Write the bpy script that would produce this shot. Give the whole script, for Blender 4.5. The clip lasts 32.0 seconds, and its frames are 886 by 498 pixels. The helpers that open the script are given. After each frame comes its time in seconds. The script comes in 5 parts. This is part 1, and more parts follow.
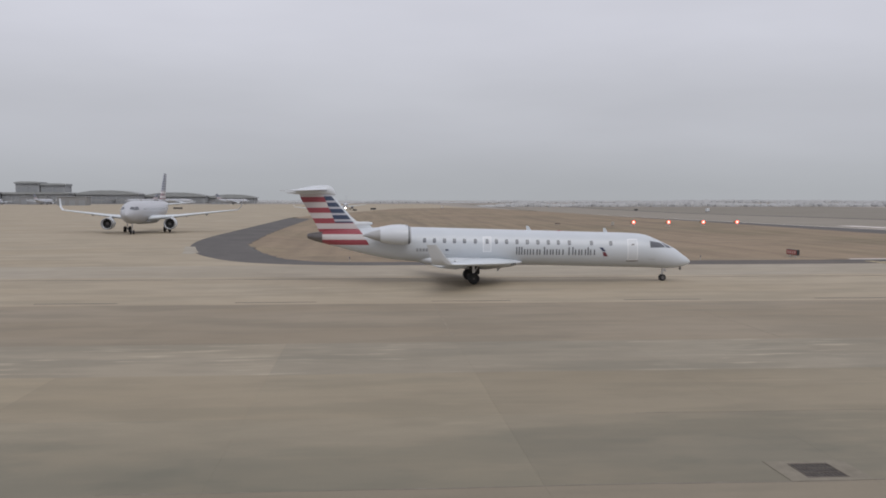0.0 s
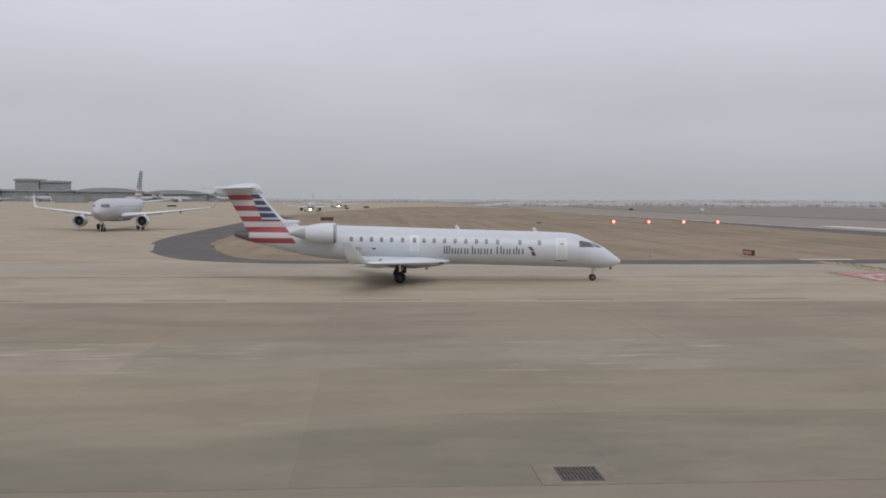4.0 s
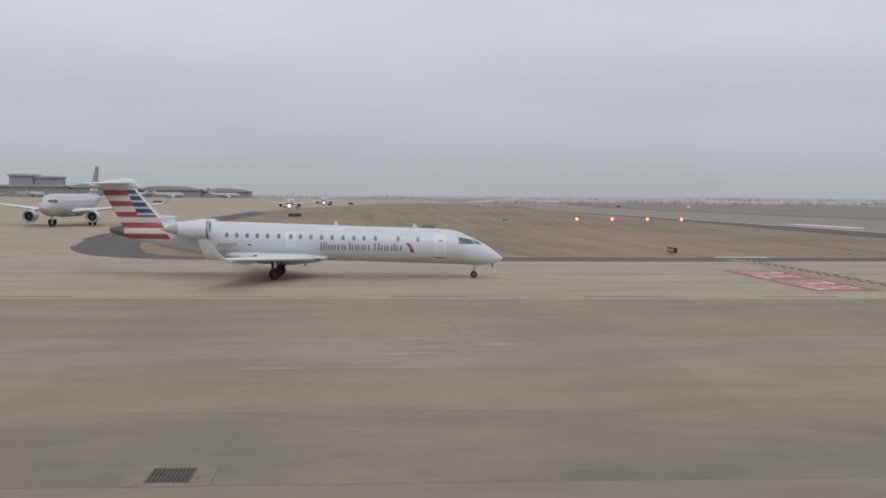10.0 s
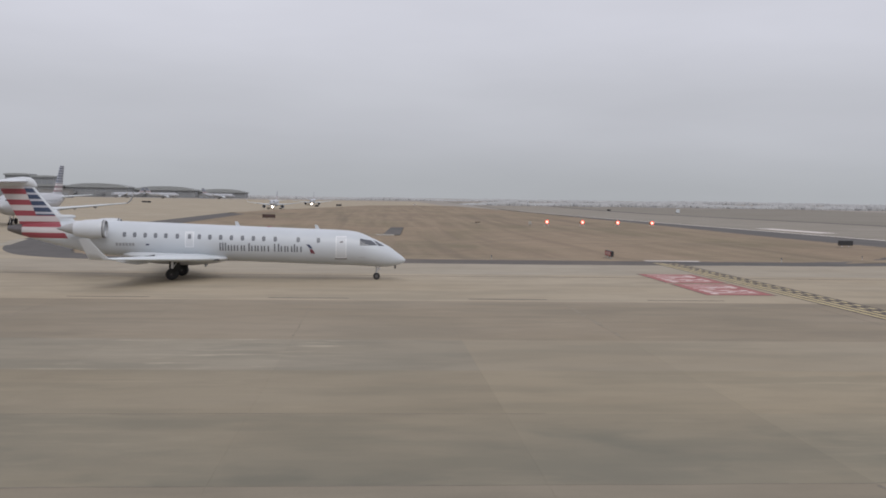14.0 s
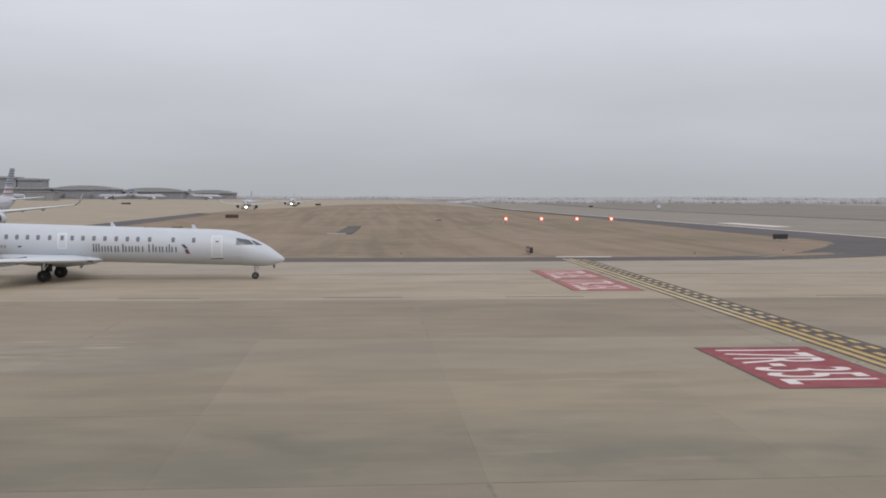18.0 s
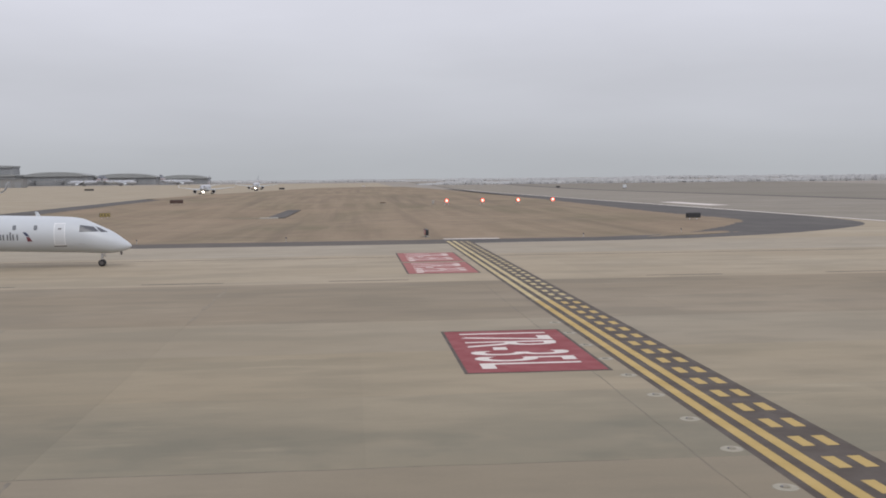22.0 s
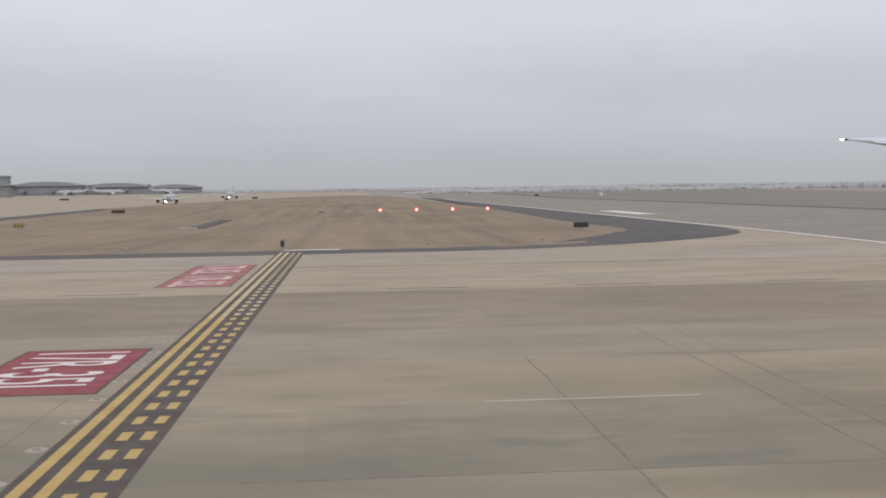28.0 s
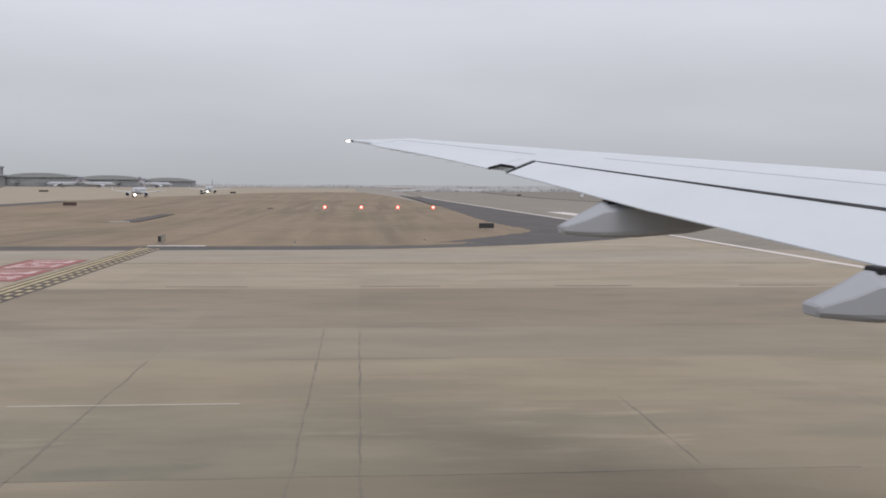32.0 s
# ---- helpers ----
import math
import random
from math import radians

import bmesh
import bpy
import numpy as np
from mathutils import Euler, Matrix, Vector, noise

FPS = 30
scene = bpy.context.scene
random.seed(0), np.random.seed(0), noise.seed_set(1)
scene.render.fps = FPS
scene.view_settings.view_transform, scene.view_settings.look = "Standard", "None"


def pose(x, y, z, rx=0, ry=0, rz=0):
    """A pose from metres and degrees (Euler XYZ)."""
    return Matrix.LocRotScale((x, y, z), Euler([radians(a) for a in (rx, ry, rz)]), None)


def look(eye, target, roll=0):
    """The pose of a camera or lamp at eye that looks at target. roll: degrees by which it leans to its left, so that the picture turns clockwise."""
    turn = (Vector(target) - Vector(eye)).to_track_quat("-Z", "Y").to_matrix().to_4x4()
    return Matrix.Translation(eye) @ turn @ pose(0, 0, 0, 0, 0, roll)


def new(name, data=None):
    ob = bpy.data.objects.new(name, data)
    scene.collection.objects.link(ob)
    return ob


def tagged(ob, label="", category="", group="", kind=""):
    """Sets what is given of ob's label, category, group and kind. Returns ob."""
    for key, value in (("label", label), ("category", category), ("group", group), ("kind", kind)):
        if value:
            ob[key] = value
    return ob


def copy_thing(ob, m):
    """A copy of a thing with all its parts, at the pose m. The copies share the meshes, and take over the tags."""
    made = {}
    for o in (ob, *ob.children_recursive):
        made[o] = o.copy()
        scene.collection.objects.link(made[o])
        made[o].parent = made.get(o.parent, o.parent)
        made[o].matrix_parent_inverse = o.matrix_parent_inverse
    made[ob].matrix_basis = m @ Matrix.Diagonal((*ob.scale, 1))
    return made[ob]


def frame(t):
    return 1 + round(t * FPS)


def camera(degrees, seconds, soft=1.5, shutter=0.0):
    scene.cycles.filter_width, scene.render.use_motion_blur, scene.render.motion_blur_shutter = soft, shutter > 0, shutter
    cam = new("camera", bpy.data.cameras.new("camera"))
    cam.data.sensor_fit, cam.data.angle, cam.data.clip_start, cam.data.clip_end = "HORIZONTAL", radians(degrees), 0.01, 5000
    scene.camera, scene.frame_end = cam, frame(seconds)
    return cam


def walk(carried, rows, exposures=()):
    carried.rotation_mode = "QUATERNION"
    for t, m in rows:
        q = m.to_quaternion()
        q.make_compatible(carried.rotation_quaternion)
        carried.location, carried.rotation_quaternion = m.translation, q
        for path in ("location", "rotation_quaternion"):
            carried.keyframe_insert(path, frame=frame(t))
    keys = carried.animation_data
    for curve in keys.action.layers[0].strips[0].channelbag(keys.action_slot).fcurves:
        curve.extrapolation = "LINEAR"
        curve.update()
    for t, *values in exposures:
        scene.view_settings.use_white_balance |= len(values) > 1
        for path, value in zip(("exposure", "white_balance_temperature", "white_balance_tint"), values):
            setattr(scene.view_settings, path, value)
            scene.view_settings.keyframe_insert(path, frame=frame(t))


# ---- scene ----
# The camera rides in a taxiing airliner's cabin, along +x, and looks out to the side, along +y.
cam = camera(46.96, 32.0, soft=1.8, shutter=0.4)

# seconds, x, y, z, yaw, pitch, lean
PATH = [
    (0.0, 0.00, 0.00, 6.46, -4.16, -2.83, 0.03),
    (0.5, 0.73, -0.01, 6.46, -4.08, -2.81, 0.24),
    (1.0, 1.45, -0.01, 6.46, -4.10, -2.79, 0.15),
    (1.5, 2.16, -0.02, 6.46, -4.07, -2.78, 0.13),
    (2.0, 2.86, -0.03, 6.46, -4.11, -2.77, 0.16),
    (2.5, 3.57, -0.03, 6.46, -4.08, -2.83, -0.14),
    (3.0, 4.30, -0.04, 6.46, -4.02, -2.83, -0.11),
    (3.5, 5.04, -0.05, 6.46, -3.98, -2.87, -0.19),
    (5.5, 8.08, -0.06, 6.46, -3.98, -2.98, -0.22),
    (6.0, 8.85, -0.07, 6.46, -4.02, -3.05, -0.30),
    (6.5, 9.61, -0.07, 6.46, -3.93, -3.03, 0.00),
    (7.0, 10.37, -0.08, 6.46, -3.99, -2.99, -0.17),
    (7.5, 11.17, -0.08, 6.46, -4.02, -3.03, -0.08),
    (8.0, 11.97, -0.09, 6.46, -4.06, -3.02, -0.11),
    (8.5, 12.79, -0.09, 6.46, -3.93, -3.04, -0.28),
    (9.0, 13.59, -0.09, 6.46, -3.83, -3.09, -0.33),
    (9.5, 14.40, -0.08, 6.46, -3.87, -3.12, -0.39),
    (10.0, 15.21, -0.08, 6.46, -3.91, -3.08, -0.39),
    (10.5, 16.04, -0.07, 6.46, -3.83, -2.97, -0.40),
    (11.0, 16.90, -0.07, 6.46, -3.86, -3.03, -0.52),
    (11.5, 17.80, -0.06, 6.46, -3.79, -2.98, -0.51),
    (12.0, 18.76, -0.05, 6.46, -3.72, -3.03, -0.63),
    (12.5, 19.72, -0.05, 6.46, -3.69, -3.10, -0.72),
    (13.0, 20.73, -0.04, 6.46, -3.81, -3.05, -0.64),
    (13.5, 21.77, -0.04, 6.46, -3.86, -2.93, -0.60),
    (14.0, 22.82, -0.04, 6.46, -3.85, -2.95, -0.81),
    (14.5, 23.87, -0.03, 6.46, -3.79, -2.98, -0.70),
    (16.5, 27.93, -0.02, 6.46, -4.13, -3.15, 0.04),
    (17.0, 29.18, -0.01, 6.46, -4.18, -3.06, 0.16),
    (17.5, 30.46, -0.00, 6.46, -4.22, -3.03, -0.16),
    (18.0, 31.76, 0.01, 6.46, -4.09, -3.05, -0.13),
    (18.5, 33.05, 0.01, 6.46, -4.33, -3.69, 0.76),
    (19.0, 34.34, 0.02, 6.46, -4.90, -4.52, 0.98),
    (19.5, 35.60, 0.03, 6.46, -4.87, -4.57, 1.05),
    (20.0, 36.84, 0.04, 6.46, -4.97, -4.54, 0.74),
    (20.5, 38.07, 0.05, 6.46, -5.08, -4.35, 1.01),
    (21.0, 39.31, 0.06, 6.46, -4.88, -4.14, 0.87),
    (21.5, 40.56, 0.07, 6.46, -4.98, -4.04, 0.87),
    (22.0, 41.83, 0.08, 6.46, -5.05, -4.06, 0.60),
    (22.5, 43.09, 0.09, 6.46, -4.86, -3.54, 0.66),
    (23.0, 44.36, 0.10, 6.46, -4.89, -3.54, 0.56),
    (23.5, 45.62, 0.11, 6.46, -4.96, -3.59, 0.58),
    (24.0, 46.90, 0.12, 6.46, -4.99, -3.61, 0.50),
    (24.5, 48.20, 0.13, 6.46, -5.03, -3.57, 0.50),
    (25.0, 49.53, 0.13, 6.46, -5.18, -3.40, 0.33),
    (25.5, 50.88, 0.14, 6.46, -5.32, -3.52, 0.03),
    (27.5, 56.98, 0.15, 6.46, -4.88, -3.59, 0.53),
    (28.0, 58.65, 0.16, 6.46, -4.86, -3.59, 0.76),
    (28.5, 60.33, 0.16, 6.46, -4.90, -3.61, 0.30),
    (29.0, 62.02, 0.16, 6.46, -4.92, -3.77, 0.24),
    (29.5, 63.73, 0.17, 6.46, -4.88, -3.72, 0.14),
    (30.0, 65.44, 0.17, 6.46, -4.80, -3.68, -0.03),
    (30.5, 67.18, 0.18, 6.46, -4.88, -3.63, -0.06),
    (31.0, 68.93, 0.18, 6.46, -4.92, -3.69, -0.22),
    (31.5, 70.70, 0.19, 6.46, -4.83, -3.72, -0.42),
    (32.0, 72.46, 0.19, 6.46, -4.76, -3.68, -0.30),
]
walk(cam, [(t, pose(x, y, z, 90 + pitch, 0, yaw) @ pose(0, 0, 0, 0, 0, -lean)) for t, x, y, z, yaw, pitch, lean in PATH],
     exposures=[(0.0, -0.08), (14.5, -0.05), (17.5, -0.02), (19.0, 0.07), (32.0, 0.07)])

# ---- light: a bright overcast sky ----
SUN_EL, SUN_AZ = radians(48), radians(160)
world = bpy.data.worlds.new("overcast")
scene.world = world
world.use_nodes = True
wn, wl = world.node_tree.nodes, world.node_tree.links
wn.clear()
w_out = wn.new("ShaderNodeOutputWorld")
w_bg = wn.new("ShaderNodeBackground")
w_sky = wn.new("ShaderNodeTexSky")
w_sky.sky_type = "NISHITA"
w_sky.sun_disc = False
w_sky.sun_elevation, w_sky.sun_rotation = SUN_EL, SUN_AZ
w_sky.dust_density, w_sky.air_density = 4.0, 1.0
w_hsv = wn.new("ShaderNodeHueSaturation")
w_hsv.inputs["Saturation"].default_value = 0.12
w_hsv.inputs["Value"].default_value = 0.06
wl.new(w_sky.outputs["Color"], w_hsv.inputs["Color"])
w_tc = wn.new("ShaderNodeTexCoord")
w_sep = wn.new("ShaderNodeSeparateXYZ")
wl.new(w_tc.outputs["Generated"], w_sep.inputs[0])
w_ramp = wn.new("ShaderNodeValToRGB")
w_ramp.color_ramp.interpolation = "EASE"
w_ramp.color_ramp.elements[0].position, w_ramp.color_ramp.elements[0].color = 0.0, (0.45, 0.468, 0.497, 1)
w_ramp.color_ramp.elements[1].position, w_ramp.color_ramp.elements[1].color = 0.30, (0.757, 0.768, 0.87, 1)
for stop, colour in ((0.08, (0.557, 0.571, 0.624, 1)), (0.18, (0.672, 0.683, 0.762, 1)), (0.9, (0.785, 0.79, 0.88, 1))):
    e = w_ramp.color_ramp.elements.new(stop)
    e.color = colour
wl.new(w_sep.outputs["Z"], w_ramp.inputs["Fac"])
w_map = wn.new("ShaderNodeMapping")
w_map.inputs["Scale"].default_value = (2.0, 2.0, 9.0)
wl.new(w_tc.outputs["Generated"], w_map.inputs[0])
w_noise = wn.new("ShaderNodeTexNoise")
w_noise.inputs["Scale"].default_value = 1.6
w_noise.inputs["Detail"].default_value = 4
wl.new(w_map.outputs[0], w_noise.inputs["Vector"])
w_cl = wn.new("ShaderNodeMapRange")
w_cl.inputs["To Min"].default_value, w_cl.inputs["To Max"].default_value = 0.955, 1.045
w_cl.inputs["From Min"].default_value, w_cl.inputs["From Max"].default_value = 0.3, 0.7
wl.new(w_noise.outputs["Fac"], w_cl.inputs["Value"])
w_mul = wn.new("ShaderNodeVectorMath")
w_mul.operation = "SCALE"
wl.new(w_ramp.outputs["Color"], w_mul.inputs[0])
wl.new(w_cl.outputs[0], w_mul.inputs["Scale"])
w_mix = wn.new("ShaderNodeMix")
w_mix.data_type = "RGBA"
w_mix.inputs["Factor"].default_value = 0.06
wl.new(w_mul.outputs[0], w_mix.inputs["A"])
wl.new(w_hsv.outputs["Color"], w_mix.inputs["B"])
wl.new(w_mix.outputs["Result"], w_bg.inputs["Color"])
w_bg.inputs["Strength"].default_value = 1.0
wl.new(w_bg.outputs[0], w_out.inputs["Surface"])

sun = new("sun", bpy.data.lights.new("sun", "SUN"))
sun.data.energy, sun.data.angle, sun.data.color = 0.9, radians(35), (1.0, 0.97, 0.93)
sun.matrix_basis = look((0, 0, 300), (0 - 300 * math.cos(SUN_EL) * math.sin(SUN_AZ) / math.sin(SUN_EL), -300 * math.cos(SUN_EL) * math.cos(SUN_AZ) / math.sin(SUN_EL), 0))


# ---- materials ----
class Nodes:
    def __init__(self, name):
        self.m = bpy.data.materials.new(name)
        self.m.use_nodes = True
        self.t = self.m.node_tree
        self.b = self.t.nodes["Principled BSDF"]

    def n(self, kind, **settings):
        node = self.t.nodes.new(kind)
        for k, v in settings.items():
            node.inputs[k].default_value = v
        return node

    def l(self, a, b):
        self.t.links.new(a, b)

    def math(self, op, a, b=None, clamp=False):
        node = self.t.nodes.new("ShaderNodeMath")
        node.operation, node.use_clamp = op, clamp
        for i, v in enumerate((a, b)):
            if v is None:
                continue
            if isinstance(v, (int, float)):
                node.inputs[i].default_value = v
            else:
                self.l(v, node.inputs[i])
        return node.outputs[0]

    def mix(self, f, a, b, blend="MIX"):
        node = self.t.nodes.new("ShaderNodeMix")
        node.data_type, node.blend_type = "RGBA", blend
        for key, v in (("Factor", f), ("A", a), ("B", b)):
            if isinstance(v, (int, float)):
                node.inputs[key].default_value = v
            elif isinstance(v, tuple):
                node.inputs[key].default_value = (*v, 1) if len(v) == 3 else v
            else:
                self.l(v, node.inputs[key])
        return node.outputs["Result"]

    def noise(self, scale, detail=4.0, stretch=(1, 1, 1), rough=0.55, where="Position"):
        if where == "Position":
            src = self.n("ShaderNodeNewGeometry").outputs["Position"]
        else:
            src = self.n("ShaderNodeTexCoord").outputs[where]
        mp = self.n("ShaderNodeMapping", Scale=stretch)
        self.l(src, mp.inputs[0])
        nz = self.n("ShaderNodeTexNoise", Scale=scale, Detail=detail, Roughness=rough)
        self.l(mp.outputs[0], nz.inputs["Vector"])
        return nz.outputs["Fac"]

    def span(self, v, a, b, lo=0.0, hi=1.0):
        node = self.n("ShaderNodeMapRange")
        for key, x in (("From Min", a), ("From Max", b), ("To Min", lo), ("To Max", hi)):
            node.inputs[key].default_value = x
        self.l(v, node.inputs["Value"])
        return node.outputs[0]

    def bump(self, height, strength=0.3, distance=0.01):
        b = self.n("ShaderNodeBump", Strength=strength, Distance=distance)
        self.l(height, b.inputs["Height"])
        self.l(b.outputs[0], self.b.inputs["Normal"])

    def done(self, colour=None, rough=0.6, metal=0.0):
        if colour is not None:
            if isinstance(colour, tuple):
                self.b.inputs["Base Color"].default_value = (*colour, 1)
            else:
                self.l(colour, self.b.inputs["Base Color"])
        if isinstance(rough, (int, float)):
            self.b.inputs["Roughness"].default_value = rough
        else:
            self.l(rough, self.b.inputs["Roughness"])
        self.b.inputs["Metallic"].default_value = metal
        return self.m


def scaled(c, k):
    return tuple(min(1.0, v * k) for v in c)


def paint(name, colour, rough=0.4, metal=0.0, wear=0.12, grain=2.0, where="Object"):
    """A painted or moulded surface with faint soiling at two scales."""
    k = Nodes(name)
    big = k.span(k.noise(grain, 5, where=where), 0.35, 0.7)
    fine = k.span(k.noise(grain * 14, 3, where=where), 0.3, 0.7)
    c = k.mix(k.math("MULTIPLY", big, wear), colour, scaled(colour, 0.55))
    c = k.mix(k.math("MULTIPLY", fine, wear * 0.6), c, scaled(colour, 1.15))
    return k.done(c, k.span(big, 0, 1, rough * 0.9, min(1, rough * 1.25)), metal)


def concrete(name, base, spread=0.08, pale=0.6, soil=0.65, film=0.0, traffic=0.16):
    """Weathered airfield concrete: wide stains, greyer blotches, faint rubber streaks along the traffic, pale scuffs; each slab's own tone comes with its object colour. With film, a dirt film has gathered along the lane's low edge by the drain and thins out across it."""
    k = Nodes(name)
    info = k.n("ShaderNodeObjectInfo")
    wide = k.span(k.noise(0.07, 3, (0.6, 1.1, 1)), 0.35, 0.65)
    blotch = k.span(k.noise(0.24, 5, (0.42, 1.25, 1), 0.55), 0.47, 0.60)
    cloud = k.span(k.noise(0.75, 5, (0.5, 1.0, 1)), 0.45, 0.70)
    streak = k.span(k.noise(1.0, 4, (0.05, 0.9, 1)), 0.35, 0.72)
    scuff = k.math("MULTIPLY", k.span(k.noise(1.0, 4, (0.32, 1.5, 1)), 0.54, 0.70), k.span(k.noise(0.09, 4), 0.55 - 0.13 * pale, 0.67 - 0.13 * pale))
    fine = k.noise(9.0, 4)
    c = k.mix(k.span(info.outputs["Random"], 0, 1, 0.0, spread), base, scaled(base, 0.5))
    c = k.mix(k.math("MULTIPLY", wide, 0.34), c, scaled((base[0] * 1.05, base[1], base[2] * 0.92), 0.70))
    c = k.mix(k.math("MULTIPLY", blotch, soil), c, scaled((base[0] * 0.97, base[1], base[2] * 1.0), 0.72))
    c = k.mix(k.math("MULTIPLY", cloud, 0.18 + 1.5 * traffic), c, scaled(base, 0.64))
    c = k.mix(k.math("MULTIPLY", streak, traffic), c, scaled(base, 0.64))
    c = k.mix(k.math("MULTIPLY", scuff, pale), c, scaled(base, 1.35))
    c = k.mix(k.math("MULTIPLY", k.span(fine, 0.3, 0.7), 0.14), c, scaled(base, 0.6))
    if film:
        sep = k.n("ShaderNodeSeparateXYZ")
        k.l(k.n("ShaderNodeNewGeometry").outputs["Position"], sep.inputs[0])
        lane = k.math("ADD", sep.outputs["Y"], k.span(k.noise(0.12, 3, (0.8, 0.5, 1)), 0.3, 0.7, -2.6, 2.6))
        low = k.math("MULTIPLY", k.span(lane, 24.0, 30.2, 1.0, 0.0), k.span(k.noise(0.16, 4), 0.30, 0.56, 0.35, 1.0))
        low = k.math("MULTIPLY", low, k.span(k.math("ADD", sep.outputs["X"], k.span(k.noise(0.2, 3), 0.3, 0.7, -2.5, 2.5)), 67.0, 75.0, 1.0, 0.12))
        c = k.mix(k.math("MULTIPLY", low, film), c, scaled((base[0] * 0.88, base[1] * 0.97, base[2] * 1.03), 0.58))
        smear = k.math("MULTIPLY", k.span(k.noise(0.42, 4, (0.75, 1.0, 1), 0.5), 0.53, 0.66), low)
        c = k.mix(k.math("MULTIPLY", smear, 0.55), c, scaled((base[0] * 0.9, base[1], base[2] * 1.05), 0.5))
    c = k.mix(1.0, c, info.outputs["Color"], "MULTIPLY")
    k.bump(fine, 0.25, 0.004)
    return k.done(c, k.span(wide, 0, 1, 0.78, 0.92))


def ground_mix(name, base, other, dark, s1, s2, rough=0.95, bump=0.05, stretch=(1, 1, 1)):
    k = Nodes(name)
    a = k.span(k.noise(s1, 6, stretch), 0.36, 0.66)
    b = k.span(k.noise(s2, 6), 0.42, 0.7)
    f = k.noise(3.5, 5)
    c = k.mix(a, base, other)
    c = k.mix(k.math("MULTIPLY", b, 0.55), c, dark)
    c = k.mix(k.math("MULTIPLY", k.span(f, 0.3, 0.7), 0.3), c, scaled(dark, 0.8))
    k.bump(f, 0.5, bump)
    return k.done(c, rough)


def dormant_grass(name):
    """Winter turf: brown and olive patches, mower sweeps that fan out along the runway, thin dark wet lines."""
    k = Nodes(name)
    patch = k.span(k.noise(0.022, 6, (0.6, 1.0, 1)), 0.38, 0.64)
    olive = k.span(k.noise(0.045, 6, (1.0, 0.45, 1)), 0.44, 0.66)
    mown = k.span(k.noise(0.30, 4, (1.0, 0.05, 1)), 0.42, 0.66)
    pale = k.span(k.noise(0.05, 5, (0.5, 1.0, 1)), 0.52, 0.70)
    bare = k.span(k.noise(0.09, 5, (0.35, 1.0, 1)), 0.58, 0.72)
    clump = k.span(k.noise(0.5, 6, (0.7, 0.5, 1), 0.65), 0.42, 0.66)
    wet = k.math("SUBTRACT", 1.0, k.span(k.math("ABSOLUTE", k.math("SUBTRACT", k.noise(0.018, 3, (0.5, 1.6, 1)), 0.5)), 0.0, 0.012), True)
    track = k.span(k.noise(0.16, 3, (1.0, 0.03, 1)), 0.56, 0.70)
    fine = k.noise(2.2, 6)
    c = k.mix(patch, (0.285, 0.208, 0.136), (0.205, 0.152, 0.098))
    c = k.mix(k.math("MULTIPLY", olive, 0.85), c, (0.150, 0.128, 0.070))
    c = k.mix(k.math("MULTIPLY", pale, 0.5), c, (0.315, 0.245, 0.155))
    c = k.mix(k.math("MULTIPLY", mown, 0.6), c, (0.330, 0.248, 0.165))
    c = k.mix(k.math("MULTIPLY", track, 0.7), c, (0.150, 0.112, 0.076))
    c = k.mix(k.math("MULTIPLY", bare, 0.5), c, (0.30, 0.215, 0.155))
    c = k.mix(k.math("MULTIPLY", clump, 0.35), c, (0.16, 0.118, 0.072))
    c = k.mix(k.math("MULTIPLY", wet, 0.45), c, (0.13, 0.105, 0.07))
    c = k.mix(k.math("MULTIPLY", k.span(fine, 0.3, 0.7), 0.35), c, (0.16, 0.12, 0.074))
    k.bump(fine, 0.5, 0.05)
    return k.done(c, 0.95)


CON_NEAR = concrete("concrete_tan", (0.335, 0.279, 0.192), pale=0.3, traffic=0.09)
CON_OLD = concrete("concrete_dirty_tan", (0.325, 0.276, 0.193), 0.08, 0.5, 0.8, 0.62)
CON_GREY = concrete("concrete_grey", (0.312, 0.267, 0.196), 0.08, 0.85, 0.75)
CON_CLEAN = concrete("concrete_smooth_grey", (0.310, 0.263, 0.190), 0.08, 0.25, 0.5, traffic=0.06)
CON_MID = concrete("concrete_brown", (0.280, 0.230, 0.163), pale=0.35, traffic=0.08)
CON_RUNWAY = concrete("concrete_runway_grey", (0.268, 0.236, 0.190))
CON_FAR = concrete("concrete_buff", (0.382, 0.318, 0.227), pale=0.35, traffic=0.08)
CON_PALE = concrete("concrete_pale_grey", (0.372, 0.322, 0.247), 0.08, 0.4, 0.4)
JOINT = paint("joint_sealant", (0.27, 0.229, 0.167), 0.8, where="Object")
ASPHALT = ground_mix("shoulder_asphalt", (0.080, 0.073, 0.068), (0.115, 0.104, 0.095), (0.060, 0.054, 0.050), 0.09, 0.5, 0.9, 0.01)
DUSTY = ground_mix("dusty_asphalt", (0.098, 0.085, 0.075), (0.130, 0.108, 0.09), (0.070, 0.062, 0.056), 0.08, 0.4, 0.9, 0.01)
GRASS = dormant_grass("dormant_grass")
FARLAND = ground_mix("distant_field", (0.31, 0.28, 0.24), (0.275, 0.248, 0.212), (0.235, 0.21, 0.18), 0.006, 0.02, 0.95, 0.05)
CHALK = paint("worn_white_line", (0.44, 0.41, 0.35), 0.8, wear=0.4, grain=0.9)
YELLOW = paint("marking_yellow", (0.47, 0.33, 0.11), 0.7, wear=0.35, grain=0.8, where="Object")
YELLOWFADED = paint("marking_yellow_faded", (0.50, 0.41, 0.22), 0.75, wear=0.45, grain=0.8, where="Object")
BLACKP = paint("marking_black", (0.080, 0.062, 0.050), 0.75, wear=0.4, grain=0.8, where="Object")
